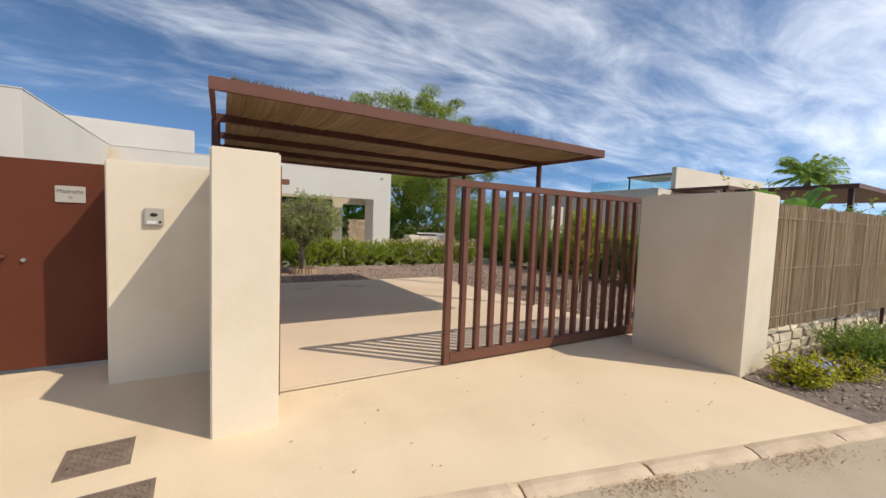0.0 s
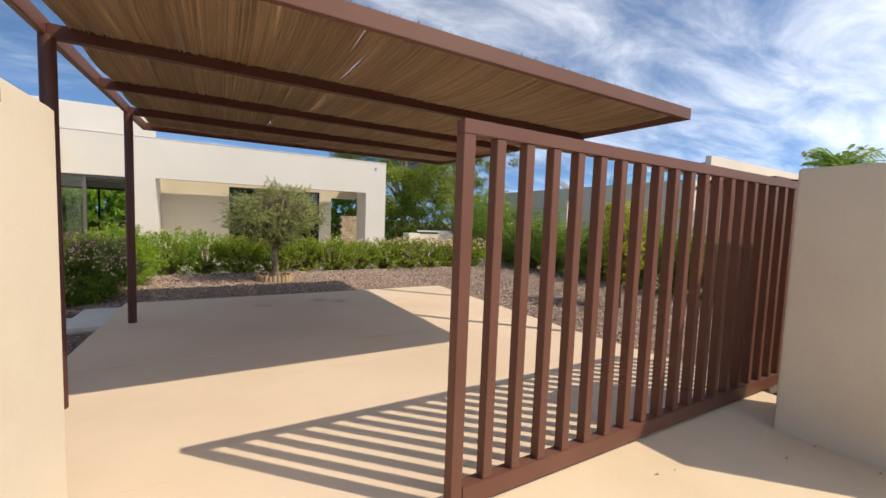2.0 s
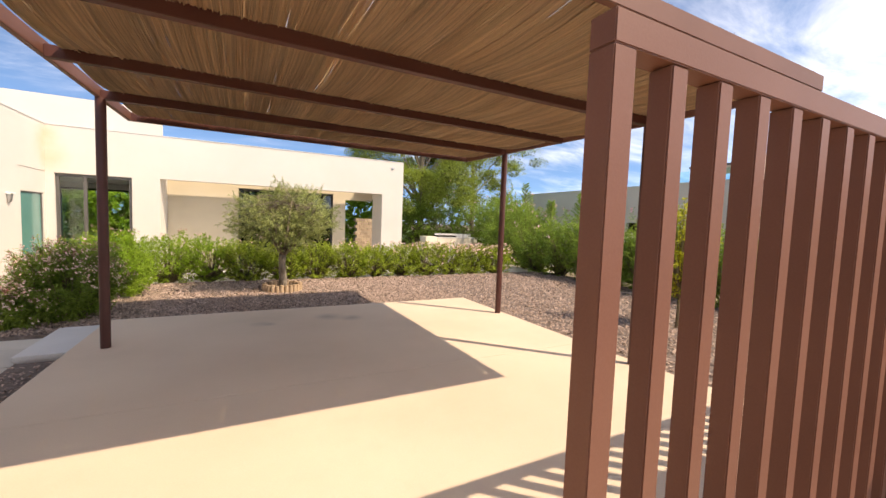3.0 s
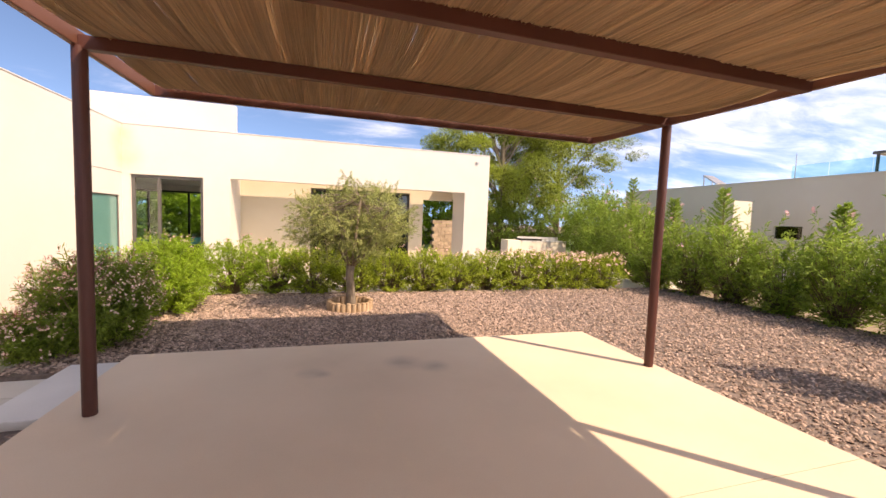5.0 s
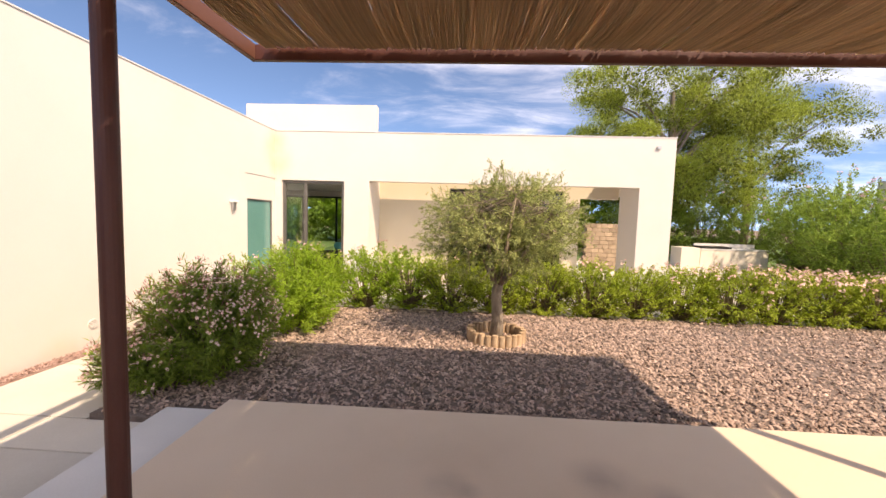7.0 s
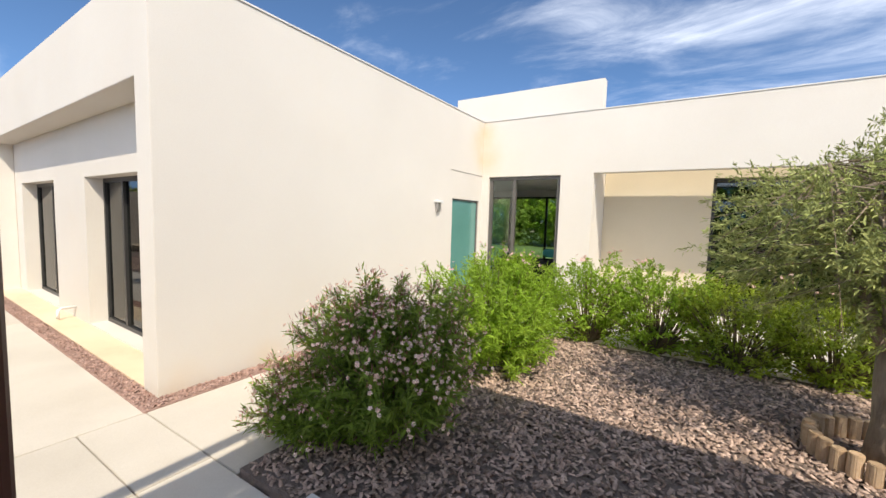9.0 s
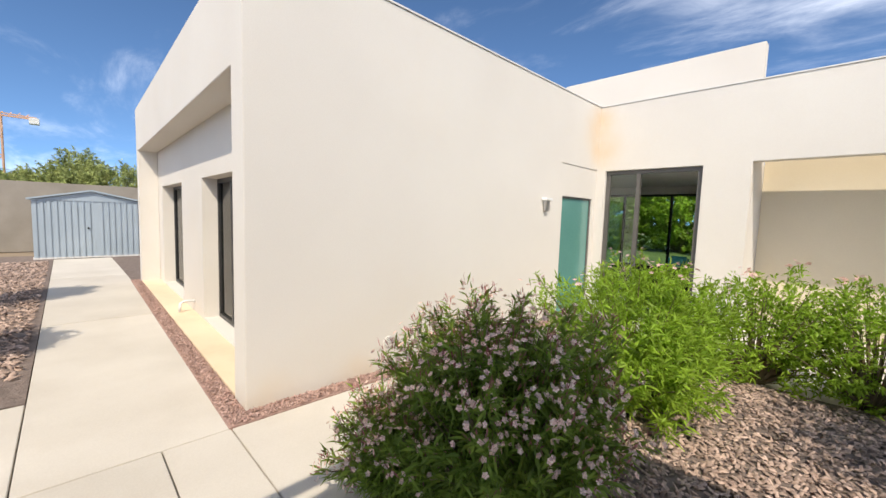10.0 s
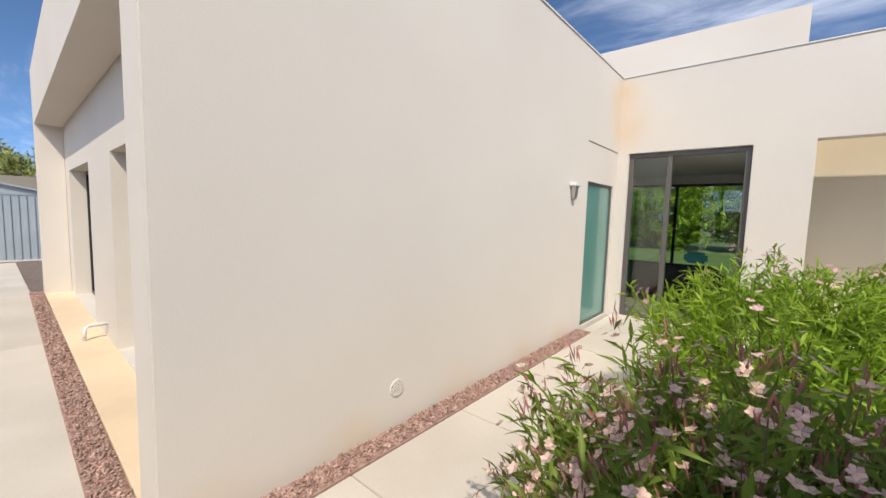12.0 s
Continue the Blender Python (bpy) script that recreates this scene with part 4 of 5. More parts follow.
tips[:, 2] = np.maximum(tips[:, 2], 0.80 + 0.12 * g.random(n_sh))
axis = unit(u + np.array([0, 0, 0.3]) + g.normal(size=u.shape) * 0.4)
p = (tips[:, None] - axis[:, None] * (g.random((n_sh, 30)) * 0.24)[..., None]).reshape(-1, 3) + g.normal(size=(n_sh * 30, 3)) * 0.012
way = unit(np.repeat(axis, 30, 0) + g.normal(size=p.shape) * 0.65)
v, f = leaf_arrays(g, p, way, 0.040 + 0.020 * g.random(len(p)), 0.0115, 0.1, np.repeat(u + [0, 0, 0.6], 30, 0), plain=True)
numpy_mesh("crown", v, f, LEAF_OLIVE, olive, "fine silvery green leaves")
bm = bmesh.new()
for i in range(0, n_sh, 5):
    tube(bm, [limbs[i % 9].lerp(Vector(tips[i]), 0.1), Vector(tips[i])], [0.006, 0.002], 3)
tagged(part("twig_work", bm, BARK, olive), kind="stuff")
ring = thing("log_edging", "low ring of upright round logs about the olive", "edging", (1.97, 11.05, 0.05))
log_mesh = None
for k in range(26):
    a = k * math.tau / 26
    if log_mesh is None:
        bm = bmesh.new()
        bmesh.ops.create_cone(bm, cap_ends=True, segments=10, radius1=0.046, radius2=0.044, depth=0.17, matrix=pose(0, 0, 0.085))
        ob = part("log", bm, LOG, ring, bevel=0.006)
        log_mesh = ob.data
    else:
        ob = new("log", log_mesh)
        ob.parent = ring
    ob.matrix_basis = pose(0.39 * math.cos(a), 0.39 * math.sin(a), 0.01 * math.sin(k * 2.7), 0, 0, k * 31)

# young citrus tree near the boundary
shrub("citrus_tree", "slender young citrus tree with yellow-green leaves", (7.95, 5.6, 0.05), (0.55, 0.55), 2.35, 170, 20, (0.085, 0.035), LEAF_LEMON, 201, 0, None, 0, "", "tree", trunk=0.55)
for x, y, h in ((-8.7, 5.6, 3.3), (-5.3, 5.4, 3.0)):
    shrub("garden_tree", "small feathery garden tree in the side bed", (x, y, 0.0), (0.65, 0.65), h, 210, 20, (0.20, 0.03), LEAF_DARK, int(h * 100), 0, None, 0, "", "tree", trunk=h * 0.5, reach=0.4)



def pine(name, label, at, height, spread, seed, clumps=150, per=210, low=0.25, mat=None):
    """A broad conifer: limbs that end in many overlapping needle clumps, with gaps between them."""
    g = np.random.default_rng(seed)
    top = thing(name, label, "tree", at)
    bm = bmesh.new()
    tube(bm, [(0, 0, -0.1), (0.15, 0.1, height * 0.3), (0.0, 0.2, height * 0.72)], [0.05 * spread, 0.04 * spread, 0.02 * spread], 10)
    u = unit(g.normal(size=(clumps, 3)))
    rad = (0.35 + 0.65 * g.random(clumps) ** 0.6) * np.array([1 + 0.32 * noise.noise(Vector(d) * 2.0 + Vector((seed, 0, 0))) for d in u])
    half = height * (1 - low) / 2
    c = u * rad[:, None] * np.array([spread, spread, half]) + np.array([0, 0, height - half])
    for i in range(0, clumps, 6):
        e = Vector(c[i])
        tube(bm, [(0, 0.15, max(0.15 * height, e.z - 0.25 * height)), (e.x * 0.5, e.y * 0.5, e.z - 0.08 * height), e], [0.018 * spread, 0.011 * spread, 0.004 * spread], 5)
    part("trunk", bm, BARK, top)
    size = 0.15 * spread * (0.7 + 0.8 * g.random(clumps))
    d = unit(g.normal(size=(clumps, per, 3)) + np.array([0, 0, 0.35]))
    p = c[:, None] + d * (size[:, None] * g.random((clumps, per)) ** 0.4)[..., None] * np.array([1.2, 1.2, 0.7])
    way = unit(d * 0.8 + np.array([0, 0, 0.7]) + g.normal(size=d.shape) * 0.35)
    # extra leaves inside each clump, coloured dark to paint the shade between clumps
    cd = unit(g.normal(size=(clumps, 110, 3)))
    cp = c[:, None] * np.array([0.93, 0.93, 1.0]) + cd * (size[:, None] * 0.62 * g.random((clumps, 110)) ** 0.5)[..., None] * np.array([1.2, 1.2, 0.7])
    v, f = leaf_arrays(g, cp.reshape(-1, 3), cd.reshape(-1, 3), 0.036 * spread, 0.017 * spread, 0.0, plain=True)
    numpy_mesh("inner_crown", v, f, LEAF_SHADE, top, "inner foliage in a darker colour painted as shade")
    v, f = leaf_arrays(g, p.reshape(-1, 3), way.reshape(-1, 3), 0.023 * spread, 0.0046 * spread, 0.0, way.reshape(-1, 3) + [0.2, -0.3, 0.6], plain=True)
    numpy_mesh("crown", v, f, mat or LEAF_PINE, top, "dense clumps of yellow-green foliage")
    return top


pine("pine_tree", "large spreading pine behind the house", (13.0, 28.5, 0), 13.0, 5.6, 31, 185, 1000, 0.03)
pine("pine_tree", "tall spreading pine beside the larger one", (18.8, 30.5, 0), 11.5, 4.8, 32, 90, 650, 0.08)
for i, (x, y, r, h) in enumerate(((-11.5, 33, 3.0, 4.4), (-6.5, 34, 3.2, 4.9), (-1.0, 35, 3.0, 4.5), (-17, 33, 3.0, 4.6), (4.5, 33, 3.0, 5.0), (9.5, 33, 2.8, 5.0))):
    shrub("garden_tree", "broad leafy garden tree beyond the lawn", (x, y, 0), (r * 1.2, r), h * 1.05, 900 if x < 3 else 500, 30, (0.24, 0.11), LEAF_BRIGHT if i % 2 else LEAF_DARK, 300 + i, 0, None, 0, "", "tree", reach=0.7, lumps=0.5, blur=0.8)
for i, (x, y, r, h) in enumerate(((-25, 9.4, 2.2, 1.7), (-24.5, 12.5, 2.4, 1.7), (-25.5, 5.6, 2.0, 1.15), (-24.0, 3.4, 2.0, 1.0), (-24, 7.2, 1.7, 1.3), (-26, -1.5, 2.2, 1.2), (-25, 16, 2.6, 1.9), (-26, 1.5, 2.2, 1.0), (-27, 8.2, 1.1, 2.4))):
    shrub("bank_tree", "dense green tree on the bank behind the wall", (x, y, 1.88), (r * 1.15, r * 1.15), h * 1.1, 300, 34, (0.19, 0.05), LEAF_OLIVE, 320 + i, 0, None, 0, "", "tree", reach=0.6, lumps=0.4, blur=0.8)

# bark chips and red gravel
def chips(name, label, parent, spots, size, mat, z, seed, tilt=0.5):
    g = np.random.default_rng(seed)
    n = len(spots)
    a, b, c = size * (0.6 + 0.9 * g.random(n)), size * (0.35 + 0.4 * g.random(n)), size * (0.10 + 0.15 * g.random(n))
    ang, t1, t2 = g.random(n) * math.tau, g.normal(size=n) * tilt, g.normal(size=n) * tilt
    ex = np.stack([np.cos(ang), np.sin(ang), t1], 1)
    ex = unit(ex)
    ez = unit(np.stack([t2 * 0.6, g.normal(size=n) * tilt * 0.6, np.ones(n)], 1))
    ey = unit(np.cross(ez, ex))
    ez = np.cross(ex, ey)
    o = np.column_stack([spots, z + 0.012 + 0.02 * g.random(n)])
    vs = []
    for sx, sy, sz in ((-1, -1, -1), (1, -1, -1), (1, 1, -1), (-1, 1, -1), (-1, -1, 1), (1, -1, 1), (1, 1, 1), (-1, 1, 1)):
        k = 0.35 + 0.65 * g.random((n, 1)) if sz > 0 else 1.0
        vs.append(o + ex * (a / 2)[:, None] * sx * k + ey * (b / 2)[:, None] * sy * k + ez * (c / 2)[:, None] * sz)
    v = np.stack(vs, 1).reshape(-1, 3)
    i = np.arange(n)[:, None] * 8
    f = np.concatenate([i + q for q in ([4, 5, 6, 7], [0, 1, 5, 4], [1, 2, 6, 5], [2, 3, 7, 6], [3, 0, 4, 7])])
    return tagged(numpy_mesh(name, v, f, mat, parent), label, "mulch", kind="stuff")


g = np.random.default_rng(77)
area = [(-1.66, -1.08, 8.47, 8.66, 900), (-1.65, 5.4, 8.65, 12.6, 960), (5.38, 11.0, 2.4, 12.6, 430)]
spots = np.concatenate([np.column_stack([x0 + (x1 - x0) * g.random(int((x1 - x0) * (y1 - y0) * d)), y0 + (y1 - y0) * g.random(int((x1 - x0) * (y1 - y0) * d))]) for x0, x1, y0, y1, d in area])
chips("bark_mulch", "loose reddish brown bark chips", None, spots, 0.038, CHIP, 0.042, 7)
spots = np.column_stack([-1.0 + 0.4 * g.random(700), 3.1 + 4.1 * g.random(700)])
chips("margin_gravel", "loose brown chips beside the slab", None, spots, 0.03, CHIP, 0.03, 8)
spots = np.column_stack([-16 + 11 * g.random(15000), 3.5 + 3.7 * g.random(15000)])
spots = spots[(spots[:, 0] + 9.2) * 0.94 < (spots[:, 1] - 3.5)]
chips("side_mulch", "loose brown bark chips beside the walkway", None, spots, 0.05, CHIP, 0.0, 9)
spots = np.column_stack([-3.28 + 0.17 * g.random(4600), 8.45 + 5.1 * g.random(4600)])
chips("red_gravel_side", "red crushed gravel along the wall foot", None, spots, 0.021, RED_GRAVEL, 0.0, 10, 0.6)
q = np.column_stack([-7.8 * g.random(6200), -0.17 + 0.165 * g.random(6200)])
th = radians(-1.2)
q = np.column_stack([-3.29 + q[:, 0] * math.cos(th) - q[:, 1] * math.sin(th), 8.612 + q[:, 0] * math.sin(th) + q[:, 1] * math.cos(th)])
chips("red_gravel_front", "red crushed gravel along the wing front", None, q, 0.021, RED_GRAVEL, 0.0, 11, 0.6)

# ---- beyond the wing: walkway, shed, wall, distance ----
walkway = thing("walkway", "pale concrete walkway beside the wing", "pavement", kind="structure")
for x0, x1 in ((-16.5, -12.2), (-12.19, -7.5), (-7.49, -3.105)):
    part("paver", boxes((x0, x1, 7.28, 8.56 + (0.0 if x1 > -4 else 0.06), -0.05, 0.004)), PAVING, walkway, bevel=0.004)
for x0, x1, y0, y1 in ((-3.095, -2.04, 8.005, 8.44), (-2.03, -1.08, 8.005, 8.44), (-3.095, -2.04, 7.28, 7.995), (-2.03, -1.08, 7.28, 7.995), (-4.6, -2.5, 5.2, 7.27), (-2.49, -1.02, 5.2, 7.27), (-4.6, -2.5, 3.65, 5.19), (-2.49, -1.02, 3.65, 5.19)):
    part("paver", boxes((x0, x1, y0, y1, -0.05, 0.004)), PAVING, walkway, bevel=0.004)
for i in range(6):
    part("paver", boxes((-3.095, -1.72, 8.45 + i * 1.09, 8.45 + i * 1.09 + 1.082, -0.05, 0.004)), PAVING, walkway, bevel=0.004)

shed = thing("garden_shed", "light blue ribbed metal garden shed with a low gable", "shed", (-16.75, 6.86, 0.0))
SW, SH = 2.7, 1.80
part("body", boxes((-2.2, -0.02, 0, SW, 0.03, SH)), SHED, shed)
for k in range(18):
    y = 0.02 + k * 0.15
    if abs(y - SW / 2) > 0.02:
        part("rib", boxes((-0.02, 0.004, y, y + 0.085, 0.05, SH - 0.03)), SHED, shed, bevel=0.006)
part("base_rail", boxes((-2.2, 0.02, -0.02, SW + 0.02, 0.0, 0.05)), STEP, shed)
bm = bmesh.new()
for x in (-2.3, 0.08):
    for y, z in ((-0.1, SH), (SW / 2, SH + 0.32), (SW + 0.1, SH), (SW + 0.1, SH + 0.05), (SW / 2, SH + 0.37), (-0.1, SH + 0.05)):
        bm.verts.new((x, y, z))
bm.verts.ensure_lookup_table()
for k in range(6):
    bm.faces.new([bm.verts[k], bm.verts[(k + 1) % 6], bm.verts[6 + (k + 1) % 6], bm.verts[6 + k]])
bm.faces.new([bm.verts[k] for k in (0, 1, 4, 5)]), bm.faces.new([bm.verts[k] for k in (1, 2, 3, 4)])
bm.faces.new([bm.verts[6 + k] for k in (0, 5, 4, 1)]), bm.faces.new([bm.verts[6 + k] for k in (1, 4, 3, 2)])
part("roof", bm, SHED, shed)
part("gable", slab([(0.0, SH), (SW, SH), (SW / 2, SH + 0.31)], -0.02, 0.0), SHED, shed).matrix_basis = Matrix(((0, 0, 1, 0), (1, 0, 0, 0), (0, 1, 0, 0), (0, 0, 0, 1)))
hd = bmesh.new()
bmesh.ops.create_uvsphere(hd, u_segments=10, v_segments=6, radius=0.03, matrix=pose(0.03, 1.24, 0.95))
part("handle", hd, BLACK, shed, "dark round handle")
put("wall_rear_boundary", boxes((-20.4, -20.0, -12, 16, -0.05, 2.45)), GREY_WALL, label="stained grey block boundary wall behind the shed", category="wall", kind="structure", bevel=0.02)
put("bank", slab([(-90, -60), (-20.5, -60), (-20.5, 60), (-90, 60)], -0.05, 1.9), LAWN, label="overgrown green bank behind the boundary wall", category="ground", kind="structure")

crane = thing("tower_crane", "distant orange tower crane over a building site", "crane", (-80, 1.25, 0))
bm = bmesh.new()
for dx, dy in ((-0.6, -0.6), (0.6, -0.6), (0.6, 0.6), (-0.6, 0.6)):
    tube(bm, [(dx, dy, 0), (dx, dy, 13.4)], [0.12, 0.12], 4)
for k in range(10):
    s = 1 if k % 2 else -1
    tube(bm, [(0.6, -0.6 * s, k * 1.3), (0.6, 0.6 * s, k * 1.3 + 1.3)], [0.08, 0.08], 4)
part("mast", bm, CRANE, crane)
bm = bmesh.new()
tube(bm, [(0, -6, 13.3), (0, 4, 13.3)], [0.15, 0.15], 4)
tube(bm, [(0, -6, 13.9), (0, 4, 13.5)], [0.12, 0.10], 4)
for k in range(12):
    tube(bm, [(0, -6 + k * 0.8, 13.3), (0, -5.6 + k * 0.8, 13.85)], [0.06, 0.06], 3)
tube(bm, [(0, 0, 13.4), (0, 0, 15.2)], [0.3, 0.1], 4)
part("jib", bm, CRANE, crane)
part("counterweight", boxes((-0.6, 0.6, 3.2, 4.2, 12.6, 13.4)), STEP, crane)

site = thing("building_site", "distant unfinished concrete building with open floors", "building", (-78, -5.5, 0))
for k in range(3):
    part("floor_slab", boxes((-5, 5, -4, 4 - k * 1.2, 6.5 + k * 2.3, 6.8 + k * 2.3)), GREY_WALL, site)
    for y in (-3, -0.5, 2 - k):
        part("column", boxes((4.2, 4.6, y, y + 0.4, 4.5 + k * 2.3, 6.5 + k * 2.3)), GREY_WALL, site)
part("core", boxes((-5, -1, -4, 1, 0, 13.0)), LOG, site)
part("base", boxes((-5, 5, -4, 4, 0, 4.5)), GREY_WALL, site)

# ---- neighbours to the right ----
nb = thing("neighbour_house", "long beige flat-roofed neighbouring house", "house", (16.9, 0, 0))
part("wall", wall_with_holes(9.2, 21.0, -0.05, 3.67, 0.0, 0.3, [(12.7, 13.6, 1.6, 2.05)], "y"), RENDER, nb)
part("roof", boxes((0.3, 9.0, 9.2, 21.0, 3.3, 3.45)), RENDER, nb)
part("end_wall", boxes((0.302, 9.0, 20.7, 21.0, -0.05, 3.67)), RENDER, nb)
part("end_wall", boxes((0.302, 9.0, 9.2, 9.5, -0.05, 3.67)), RENDER, nb)
w = part("window", boxes((0.10, 0.14, 12.7, 13.6, 1.6, 2.05)), PANE_DARK, nb)
part("coping", boxes((-0.03, 0.33, 9.18, 21.02, 3.67, 3.70)), STEP, nb)
# black sheet added behind the pane in place of the unlit room's darkness
part("inner_wall", boxes((0.8, 0.9, 11.5, 14.8, 0.5, 3.2)), BLACK, nb)

fence = thing("reed_fence", "tall brown reed fence along the street", "fence", (5.205, 0.64, 0.62), turn=-2)
v, f = reeds(1150, 0.0, 6.5, 0.0, 1.47, lambda x, y: 0 * x, 0.0042, 8, 44, 0.014)
v = np.stack([v[:, 0], v[:, 2] * 0.8, v[:, 1]], 1)
numpy_mesh("reeds", v, f[:, ::-1], FENCE_REED, fence)
v, f = reeds(420, 0.0, 6.5, 0.0, 1.44, lambda x, y: 0 * x, 0.009, 5, 45, 0.012)
numpy_mesh("reeds", np.stack([v[:, 0], v[:, 2] * 0.8 + 0.02, v[:, 1]], 1), f[:, ::-1], FENCE_REED, fence)
for k in range(4):
    bm = bmesh.new()
    tube(bm, [(0.3 + k * 1.9, 0.06, -0.3), (0.3 + k * 1.9, 0.06, 1.4)], [0.025, 0.025], 8)
    part("post", bm, STEEL_DARK, fence)
for z in (0.15, 0.72, 1.30):
    bm = bmesh.new()
    tube(bm, [(0.0, -0.016, z), (3.2, -0.018, z + 0.006), (6.5, -0.016, z)], [0.0035] * 3, 5)
    part("wire", bm, FENCE_REED, fence)
plinth = thing("wall_stone_plinth", "low wall of pale rough field stones", "wall", kind="structure")
part("core", boxes((5.21, 12.0, 0.66, 0.90, 0.0, 0.60)), MORTAR, plinth)
g = np.random.default_rng(15)
z = 0.16
while z < 0.58:
    h = 0.10 + 0.05 * g.random()
    x = 5.215
    while x < 11.8:
        w = 0.13 + 0.20 * g.random()
        bm = boxes((x + 0.008, x + w - 0.008, 0.615, 0.75, z + 0.006, min(z + h, 0.64) - 0.006))
        for vv in bm.verts:
            vv.co += Vector((g.normal() * 0.012, g.normal() * 0.012, g.normal() * 0.010))
        part("stone", bm, STONE, plinth, bevel=0.014)
        x += w
    z += h
put("verge_bed", slab([(4.36, street(4.36) + 0.003), (13, street(13) + 0.003), (13, 0.66), (5.21, 0.66), (4.6, 0.57)], -0.05, 0.21), MULCH, label="mulched verge at the foot of the stone wall", category="mulch", kind="structure")
spots = np.column_stack([4.6 + 6 * g.random(2200), -2 + 2.6 * g.random(2200)])
spots = spots[spots[:, 1] > 0.66 - 0.243 * spots[:, 0]]
chips("verge_mulch", "loose bark chips on the verge", None, spots, 0.032, CHIP, 0.21, 16)
kx = np.concatenate([-1 + 9 * g.random(700), 2.05 + 0.16 * g.normal(size=420), 3.3 + 0.22 * g.normal(size=300), 1.25 + 0.1 * g.normal(size=160)])
spots = np.column_stack([kx, 0.63 - 0.243 * kx - 0.125 + np.abs(g.normal(size=len(kx))) * -0.09])
chips("road_litter", "dry leaf litter and grit along the kerb", None, spots, 0.011, LOG, 0.188, 17)
spots = np.column_stack([0.2 + 4.2 * g.random(45), 0.3 + 1.7 * g.random(45)])
spots = spots[spots[:, 1] > 0.85 - 0.243 * spots[:, 0]]
chips("drive_litter", "few dry leaf crumbs on the apron", None, spots, 0.016, LOG, 0.222, 18)
shrub("flowering_groundcover", "low yellow-green groundcover with small yellow and blue flowers", (5.05, 0.22, 0.2), (0.42, 0.30), 0.30, 200, 18, (0.045, 0.02), LEAF_LEMON, 90, 6, BLUE, 0.018)
shrub("flowering_groundcover", "low sprawling groundcover with yellow flowers", (5.75, 0.05, 0.2), (0.40, 0.30), 0.22, 140, 14, (0.04, 0.02), LEAF_LEMON, 91, 8, YELLOW, 0.012)
shrub("verge_shrub", "rounded dark green shrub beside the stone wall", (6.75, 0.12, 0.2), (0.8, 0.48), 0.52, 330, 22, (0.08, 0.012), LEAF_OLEANDER, 92, 0, None)

# neighbour's planting and roofs seen over the wall
banana = thing("banana_plant", "broad bright green banana leaves behind the fence", "plant", (8.4, 1.55, 0.05))
for k in range(6):
    bm = bmesh.new()
    a = k * 1.05 + 0.4
    pts = [(math.cos(a) * r * 0.5, math.sin(a) * r * 0.5, 1.55 + (0.88 + 0.12 * (k % 3)) * math.sin(min(r * (1.3 if k % 2 else 1.0), 1.3) * 1.25) - 0.15 * r * r) for r in np.linspace(0.05, 1.15, 8)]
    wd = [0.02, 0.08, 0.13, 0.155, 0.155, 0.13, 0.08, 0.02]
    l, r_ = [], []
    for (x, y, z), w in zip(pts, wd):
        l.append([bm.verts.new((x - math.sin(a) * w, y + math.cos(a) * w, z - w * 0.25)), bm.verts.new((x, y, z)), bm.verts.new((x + math.sin(a) * w, y - math.cos(a) * w, z - w * 0.25))])
    for p0, p1 in zip(l, l[1:]):
        bm.faces.new([p0[0], p0[1], p1[1], p1[0]])
        bm.faces.new([p0[1], p0[2], p1[2], p1[1]])
    part("leaf", bm, LEAF_BANANA, banana)
bm = bmesh.new()
tube(bm, [(0, 0, 0), (0, 0, 1.7)], [0.09, 0.06], 8)
part("trunk", bm, LEAF_BANANA, banana)


def palm(at, height, seed, fronds=26, length=1.6):
    g = np.random.default_rng(seed)
    top = thing("palm_tree", "palm tree with arching feathery fronds", "tree", at)
    bm = bmesh.new()
    tube(bm, [(0, 0, -0.1), (0.05, 0, height * 0.5), (0, 0, height)], [0.28, 0.22, 0.22], 10)
    part("trunk", bm, BARK, top)
    ps, ws = [], []
    for k in range(fronds):
        a, lift = g.random() * math.tau, -0.35 + 1.75 * g.random()
        for s in np.linspace(0.1, 1, 26):
            q = np.array([math.cos(a) * s * length * math.cos(lift * 0.6), math.sin(a) * s * length * math.cos(lift * 0.6), height + length * (math.sin(lift) * s - 0.3 * s * s)])
            d = np.array([math.cos(a), math.sin(a), math.sin(lift) - 1.1 * s])
            for sd in (-1, 1):
                side = np.array([-math.sin(a), math.cos(a), -0.35]) * sd
                ps.append(q), ws.append(d * 0.5 + side)
    v, f = leaf_arrays(g, np.array(ps), unit(np.array(ws)), 0.32 * length * (0.7 + 0.3 * g.random(len(ps))), 0.035 * length, 0.25)
    numpy_mesh("fronds", v, f, LEAF_DARK, top)
    return top


palm((39.5, 11.2, 0), 6.4, 5, 40, 2.2)
terrace = thing("roof_terrace", "white roof terrace wall with a glass balcony rail", "terrace", (18.4, 9.30, 3.45))
part("wall", boxes((0, 9.0, 0.0, 0.22, 0.0, 1.36)), RENDER, terrace)
for k in range(4):
    y0 = 0.24 + k * 1.16
    part("balcony_glass", boxes((0.02, 0.035, y0, y0 + 1.13, 0.25, 0.92)), BALCONY, terrace)
part("rail_base", boxes((0.0, 0.06, 0.222, 4.9, 0.0, 0.25)), RENDER, terrace)
roof = part("canopy", boxes((0.06, 2.5, 0.222, 2.6, 1.02, 1.11)), ALU_GREY, terrace)
part("canopy_post", boxes((0.08, 0.14, 2.45, 2.51, 0.25, 1.018)), ALU_GREY, roof)
solar = thing("solar_heater", "tilted solar water panel on the neighbouring roof", "solar panel", (18.0, 16.9, 3.45))
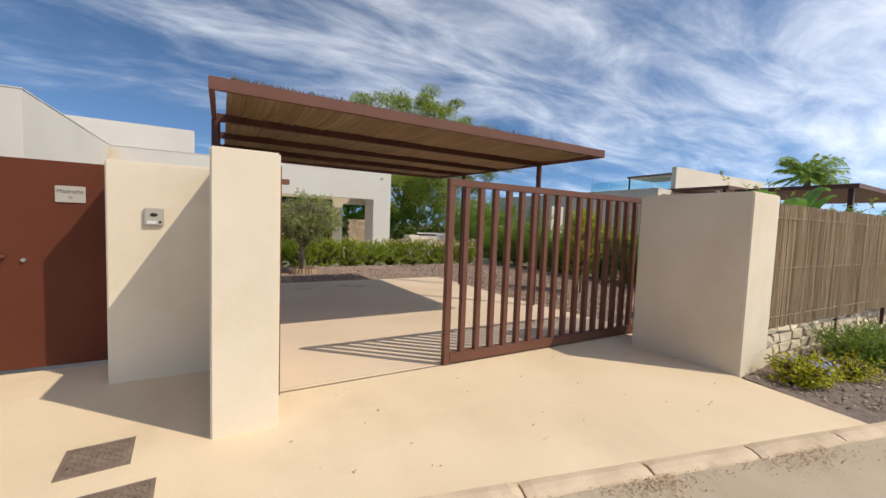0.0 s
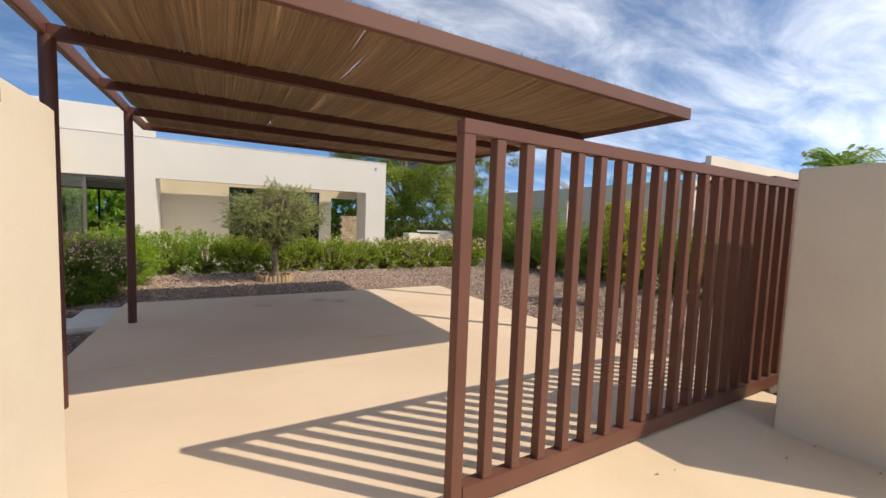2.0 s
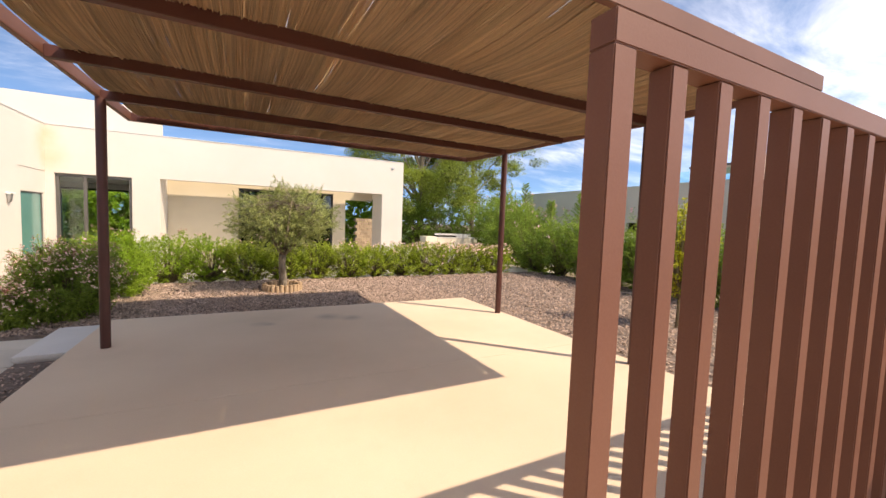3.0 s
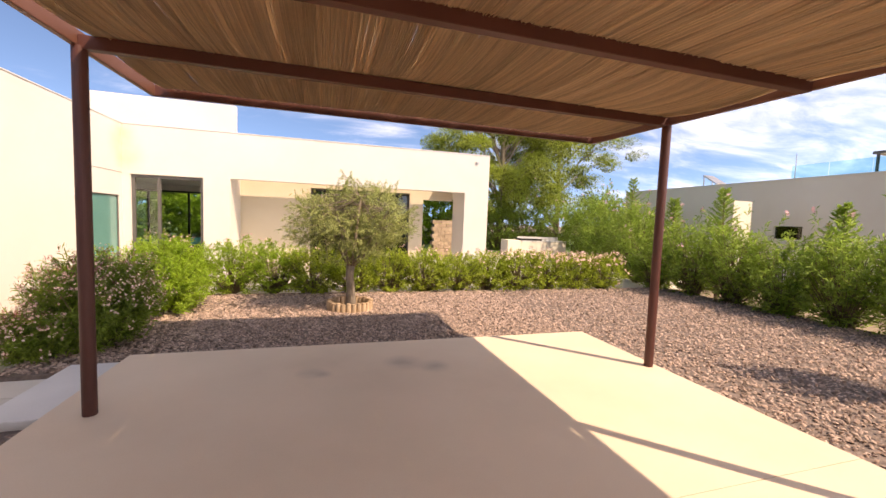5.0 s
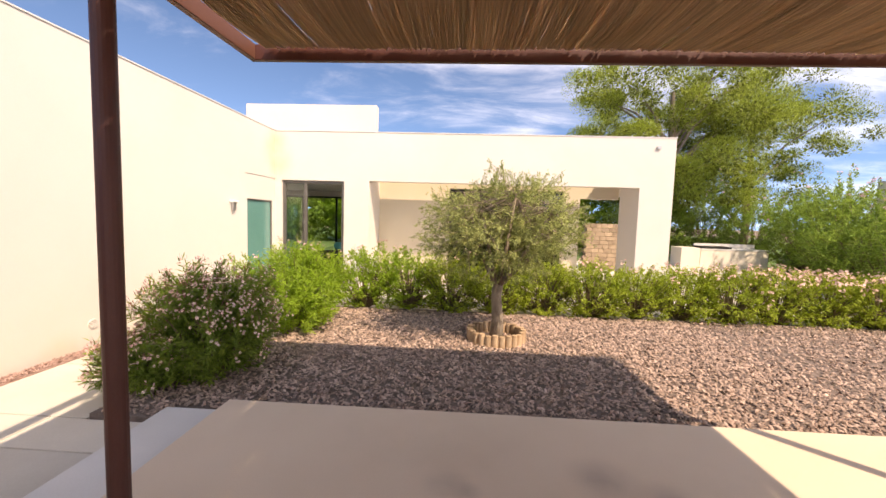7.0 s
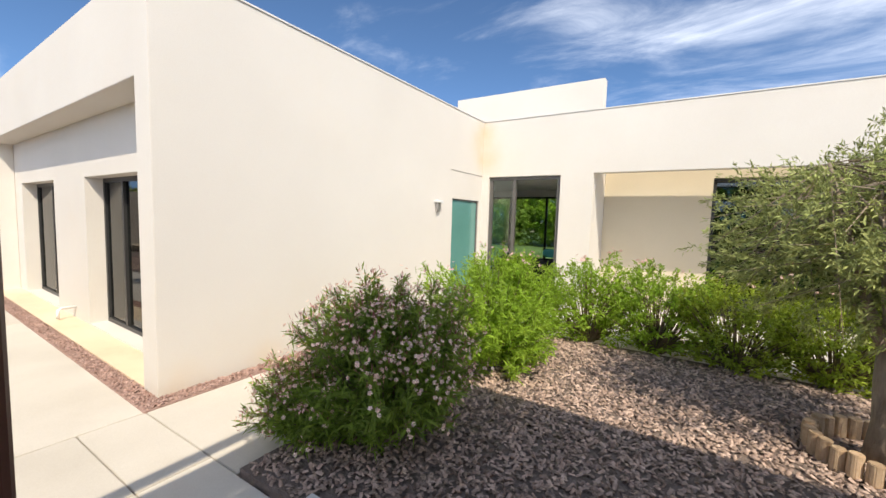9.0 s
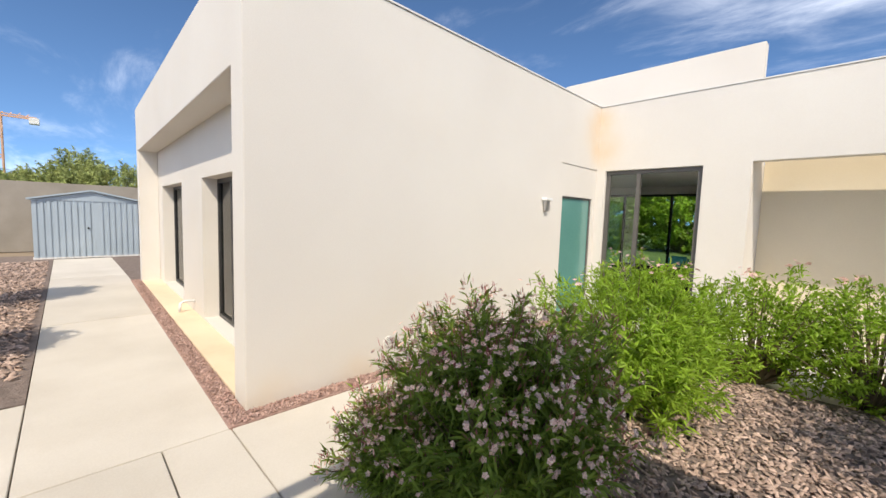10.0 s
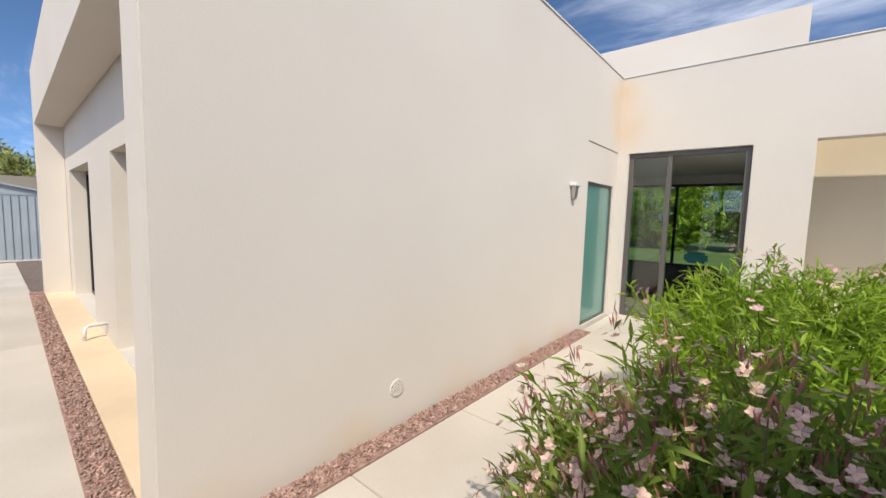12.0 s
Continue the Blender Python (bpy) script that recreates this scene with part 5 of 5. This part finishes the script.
bm = boxes((-0.3, 0.3, -0.40, 0.40, 0.0, 0.05))
bmesh.ops.rotate(bm, verts=bm.verts, cent=(0, 0, 0), matrix=Matrix.Rotation(radians(32), 3, "X"))
bmesh.ops.translate(bm, verts=bm.verts, vec=(0, 0, 0.58))
part("panel", bm, METAL_GREY, solar)
for x in (-0.25, 0.25):
    part("strut", boxes((x - 0.015, x + 0.015, 0.28, 0.31, 0, 0.76)), METAL_GREY, solar)
    part("strut", boxes((x - 0.015, x + 0.015, -0.31, -0.28, 0, 0.40)), METAL_GREY, solar)
put("wall_garden_block", boxes((14.65, 15.5, 13.41, 13.8, -0.05, 2.84)), RENDER, label="cream rendered garden wall block by the neighbouring house", category="wall", kind="structure", bevel=0.01)
mast = thing("roof_antenna", "thin grey antenna mast on the neighbouring roof", "antenna", (18.2, 13.9, 3.44))
bm = bmesh.new()
tube(bm, [(0, 0, 0), (0, 0, 1.35)], [0.016, 0.010], 6)
part("pole", bm, METAL_GREY, mast)


def young_conifer(at, height, wide, seed):
    """A slim pointed conifer: a leader with upswept feathery branches that shorten towards the tip."""
    g = np.random.default_rng(seed)
    top = thing("young_conifer", "slender pointed green conifer behind the hedge", "tree", at, "young conifers")
    bm = bmesh.new()
    tube(bm, [(0, 0, -0.05), (0.02, 0, height * 0.6), (0, 0, height)], [0.05, 0.03, 0.005], 7)
    ps, ws = [], []
    for k in range(95):
        h = height * (0.12 + 0.86 * (k + g.random()) / 95)
        r = wide * (1.05 - h / height) * (0.7 + 0.5 * g.random()) + 0.04
        a = k * 2.4 + g.normal() * 0.3
        d = np.array([math.cos(a), math.sin(a), 0.75])
        base = np.array([0, 0, h])
        tube(bm, [tuple(base), tuple(base + d * r)], [0.008, 0.002], 3)
        for q in np.linspace(0.1, 1.0, 26):
            for sd in (-1, 1):
                ps.append(base + d * r * q + g.normal(size=3) * 0.012)
                ws.append(d + sd * np.array([-math.sin(a), math.cos(a), 0.1]) * 0.8 + g.normal(size=3) * 0.2)
    part("trunk", bm, STEM, top)
    v, f = leaf_arrays(g, np.array(ps), unit(np.array(ws)), 0.085 * (0.7 + 0.5 * g.random(len(ps))), 0.018, 0.05)
    numpy_mesh("foliage", v, f, LEAF_DARK, top, kind="stuff")
    return top


young_conifer((11.75, 11.5, 0.0), 2.95, 0.75, 501)
young_conifer((11.9, 13.2, 0.0), 2.75, 0.7, 502)
young_conifer((13.1, 16.3, 0.0), 3.75, 0.9, 503)
young_conifer((11.9, 9.0, 0.0), 2.45, 0.7, 504)


def carport(at, wide, deep, top):
    nbp = thing("neighbour_pergola", "dark brown neighbouring carport roof", "pergola", at, "neighbouring carports")
    part("roof", boxes((0, wide, 0, deep, top - 0.13, top)), STEEL, nbp)
    for x in (0.2, wide - 0.2):
        for y in (0.2, deep - 0.2):
            part("post", boxes((x - 0.06, x + 0.06, y - 0.06, y + 0.06, -0.05, top - 0.132)), STEEL_DARK, nbp)


carport((18, 6.9, 0), 4.0, 3.3, 3.74)
carport((16, 2.6, 0), 7.0, 3.2, 3.35)
shrub("tall_hedge_shrub", "tall green hedge shrub beside the neighbouring carport", (14.6, 2.3, 0.0), (1.3, 1.2), 2.75, 300, 16, (0.16, 0.035), LEAF_DARK, 97, 0, None, group="boundary hedge", category="hedge", lumps=0.4, wild=0.2)

bbq = thing("garden_counter", "low rendered outdoor kitchen counter with a dark hob", "counter", (12.8, 23.5, -0.01))
part("base", boxes((-1.7, -0.9, -0.4, 0.5, 0, 0.88), (-0.88, 2.0, -0.4, 0.5, 0, 0.80)), RENDER, bbq)
top_slab = part("worktop", boxes((-0.86, 2.0, -0.42, 0.5, 0.802, 0.86)), STEP, bbq)
part("splashback", boxes((-0.7, 2.0, 0.44, 0.5, 0.862, 1.06)), STEP, bbq)
part("hob", boxes((-0.85, 0.45, -0.36, 0.3, 0.862, 0.96)), BLACK, top_slab, "black built-in hob")
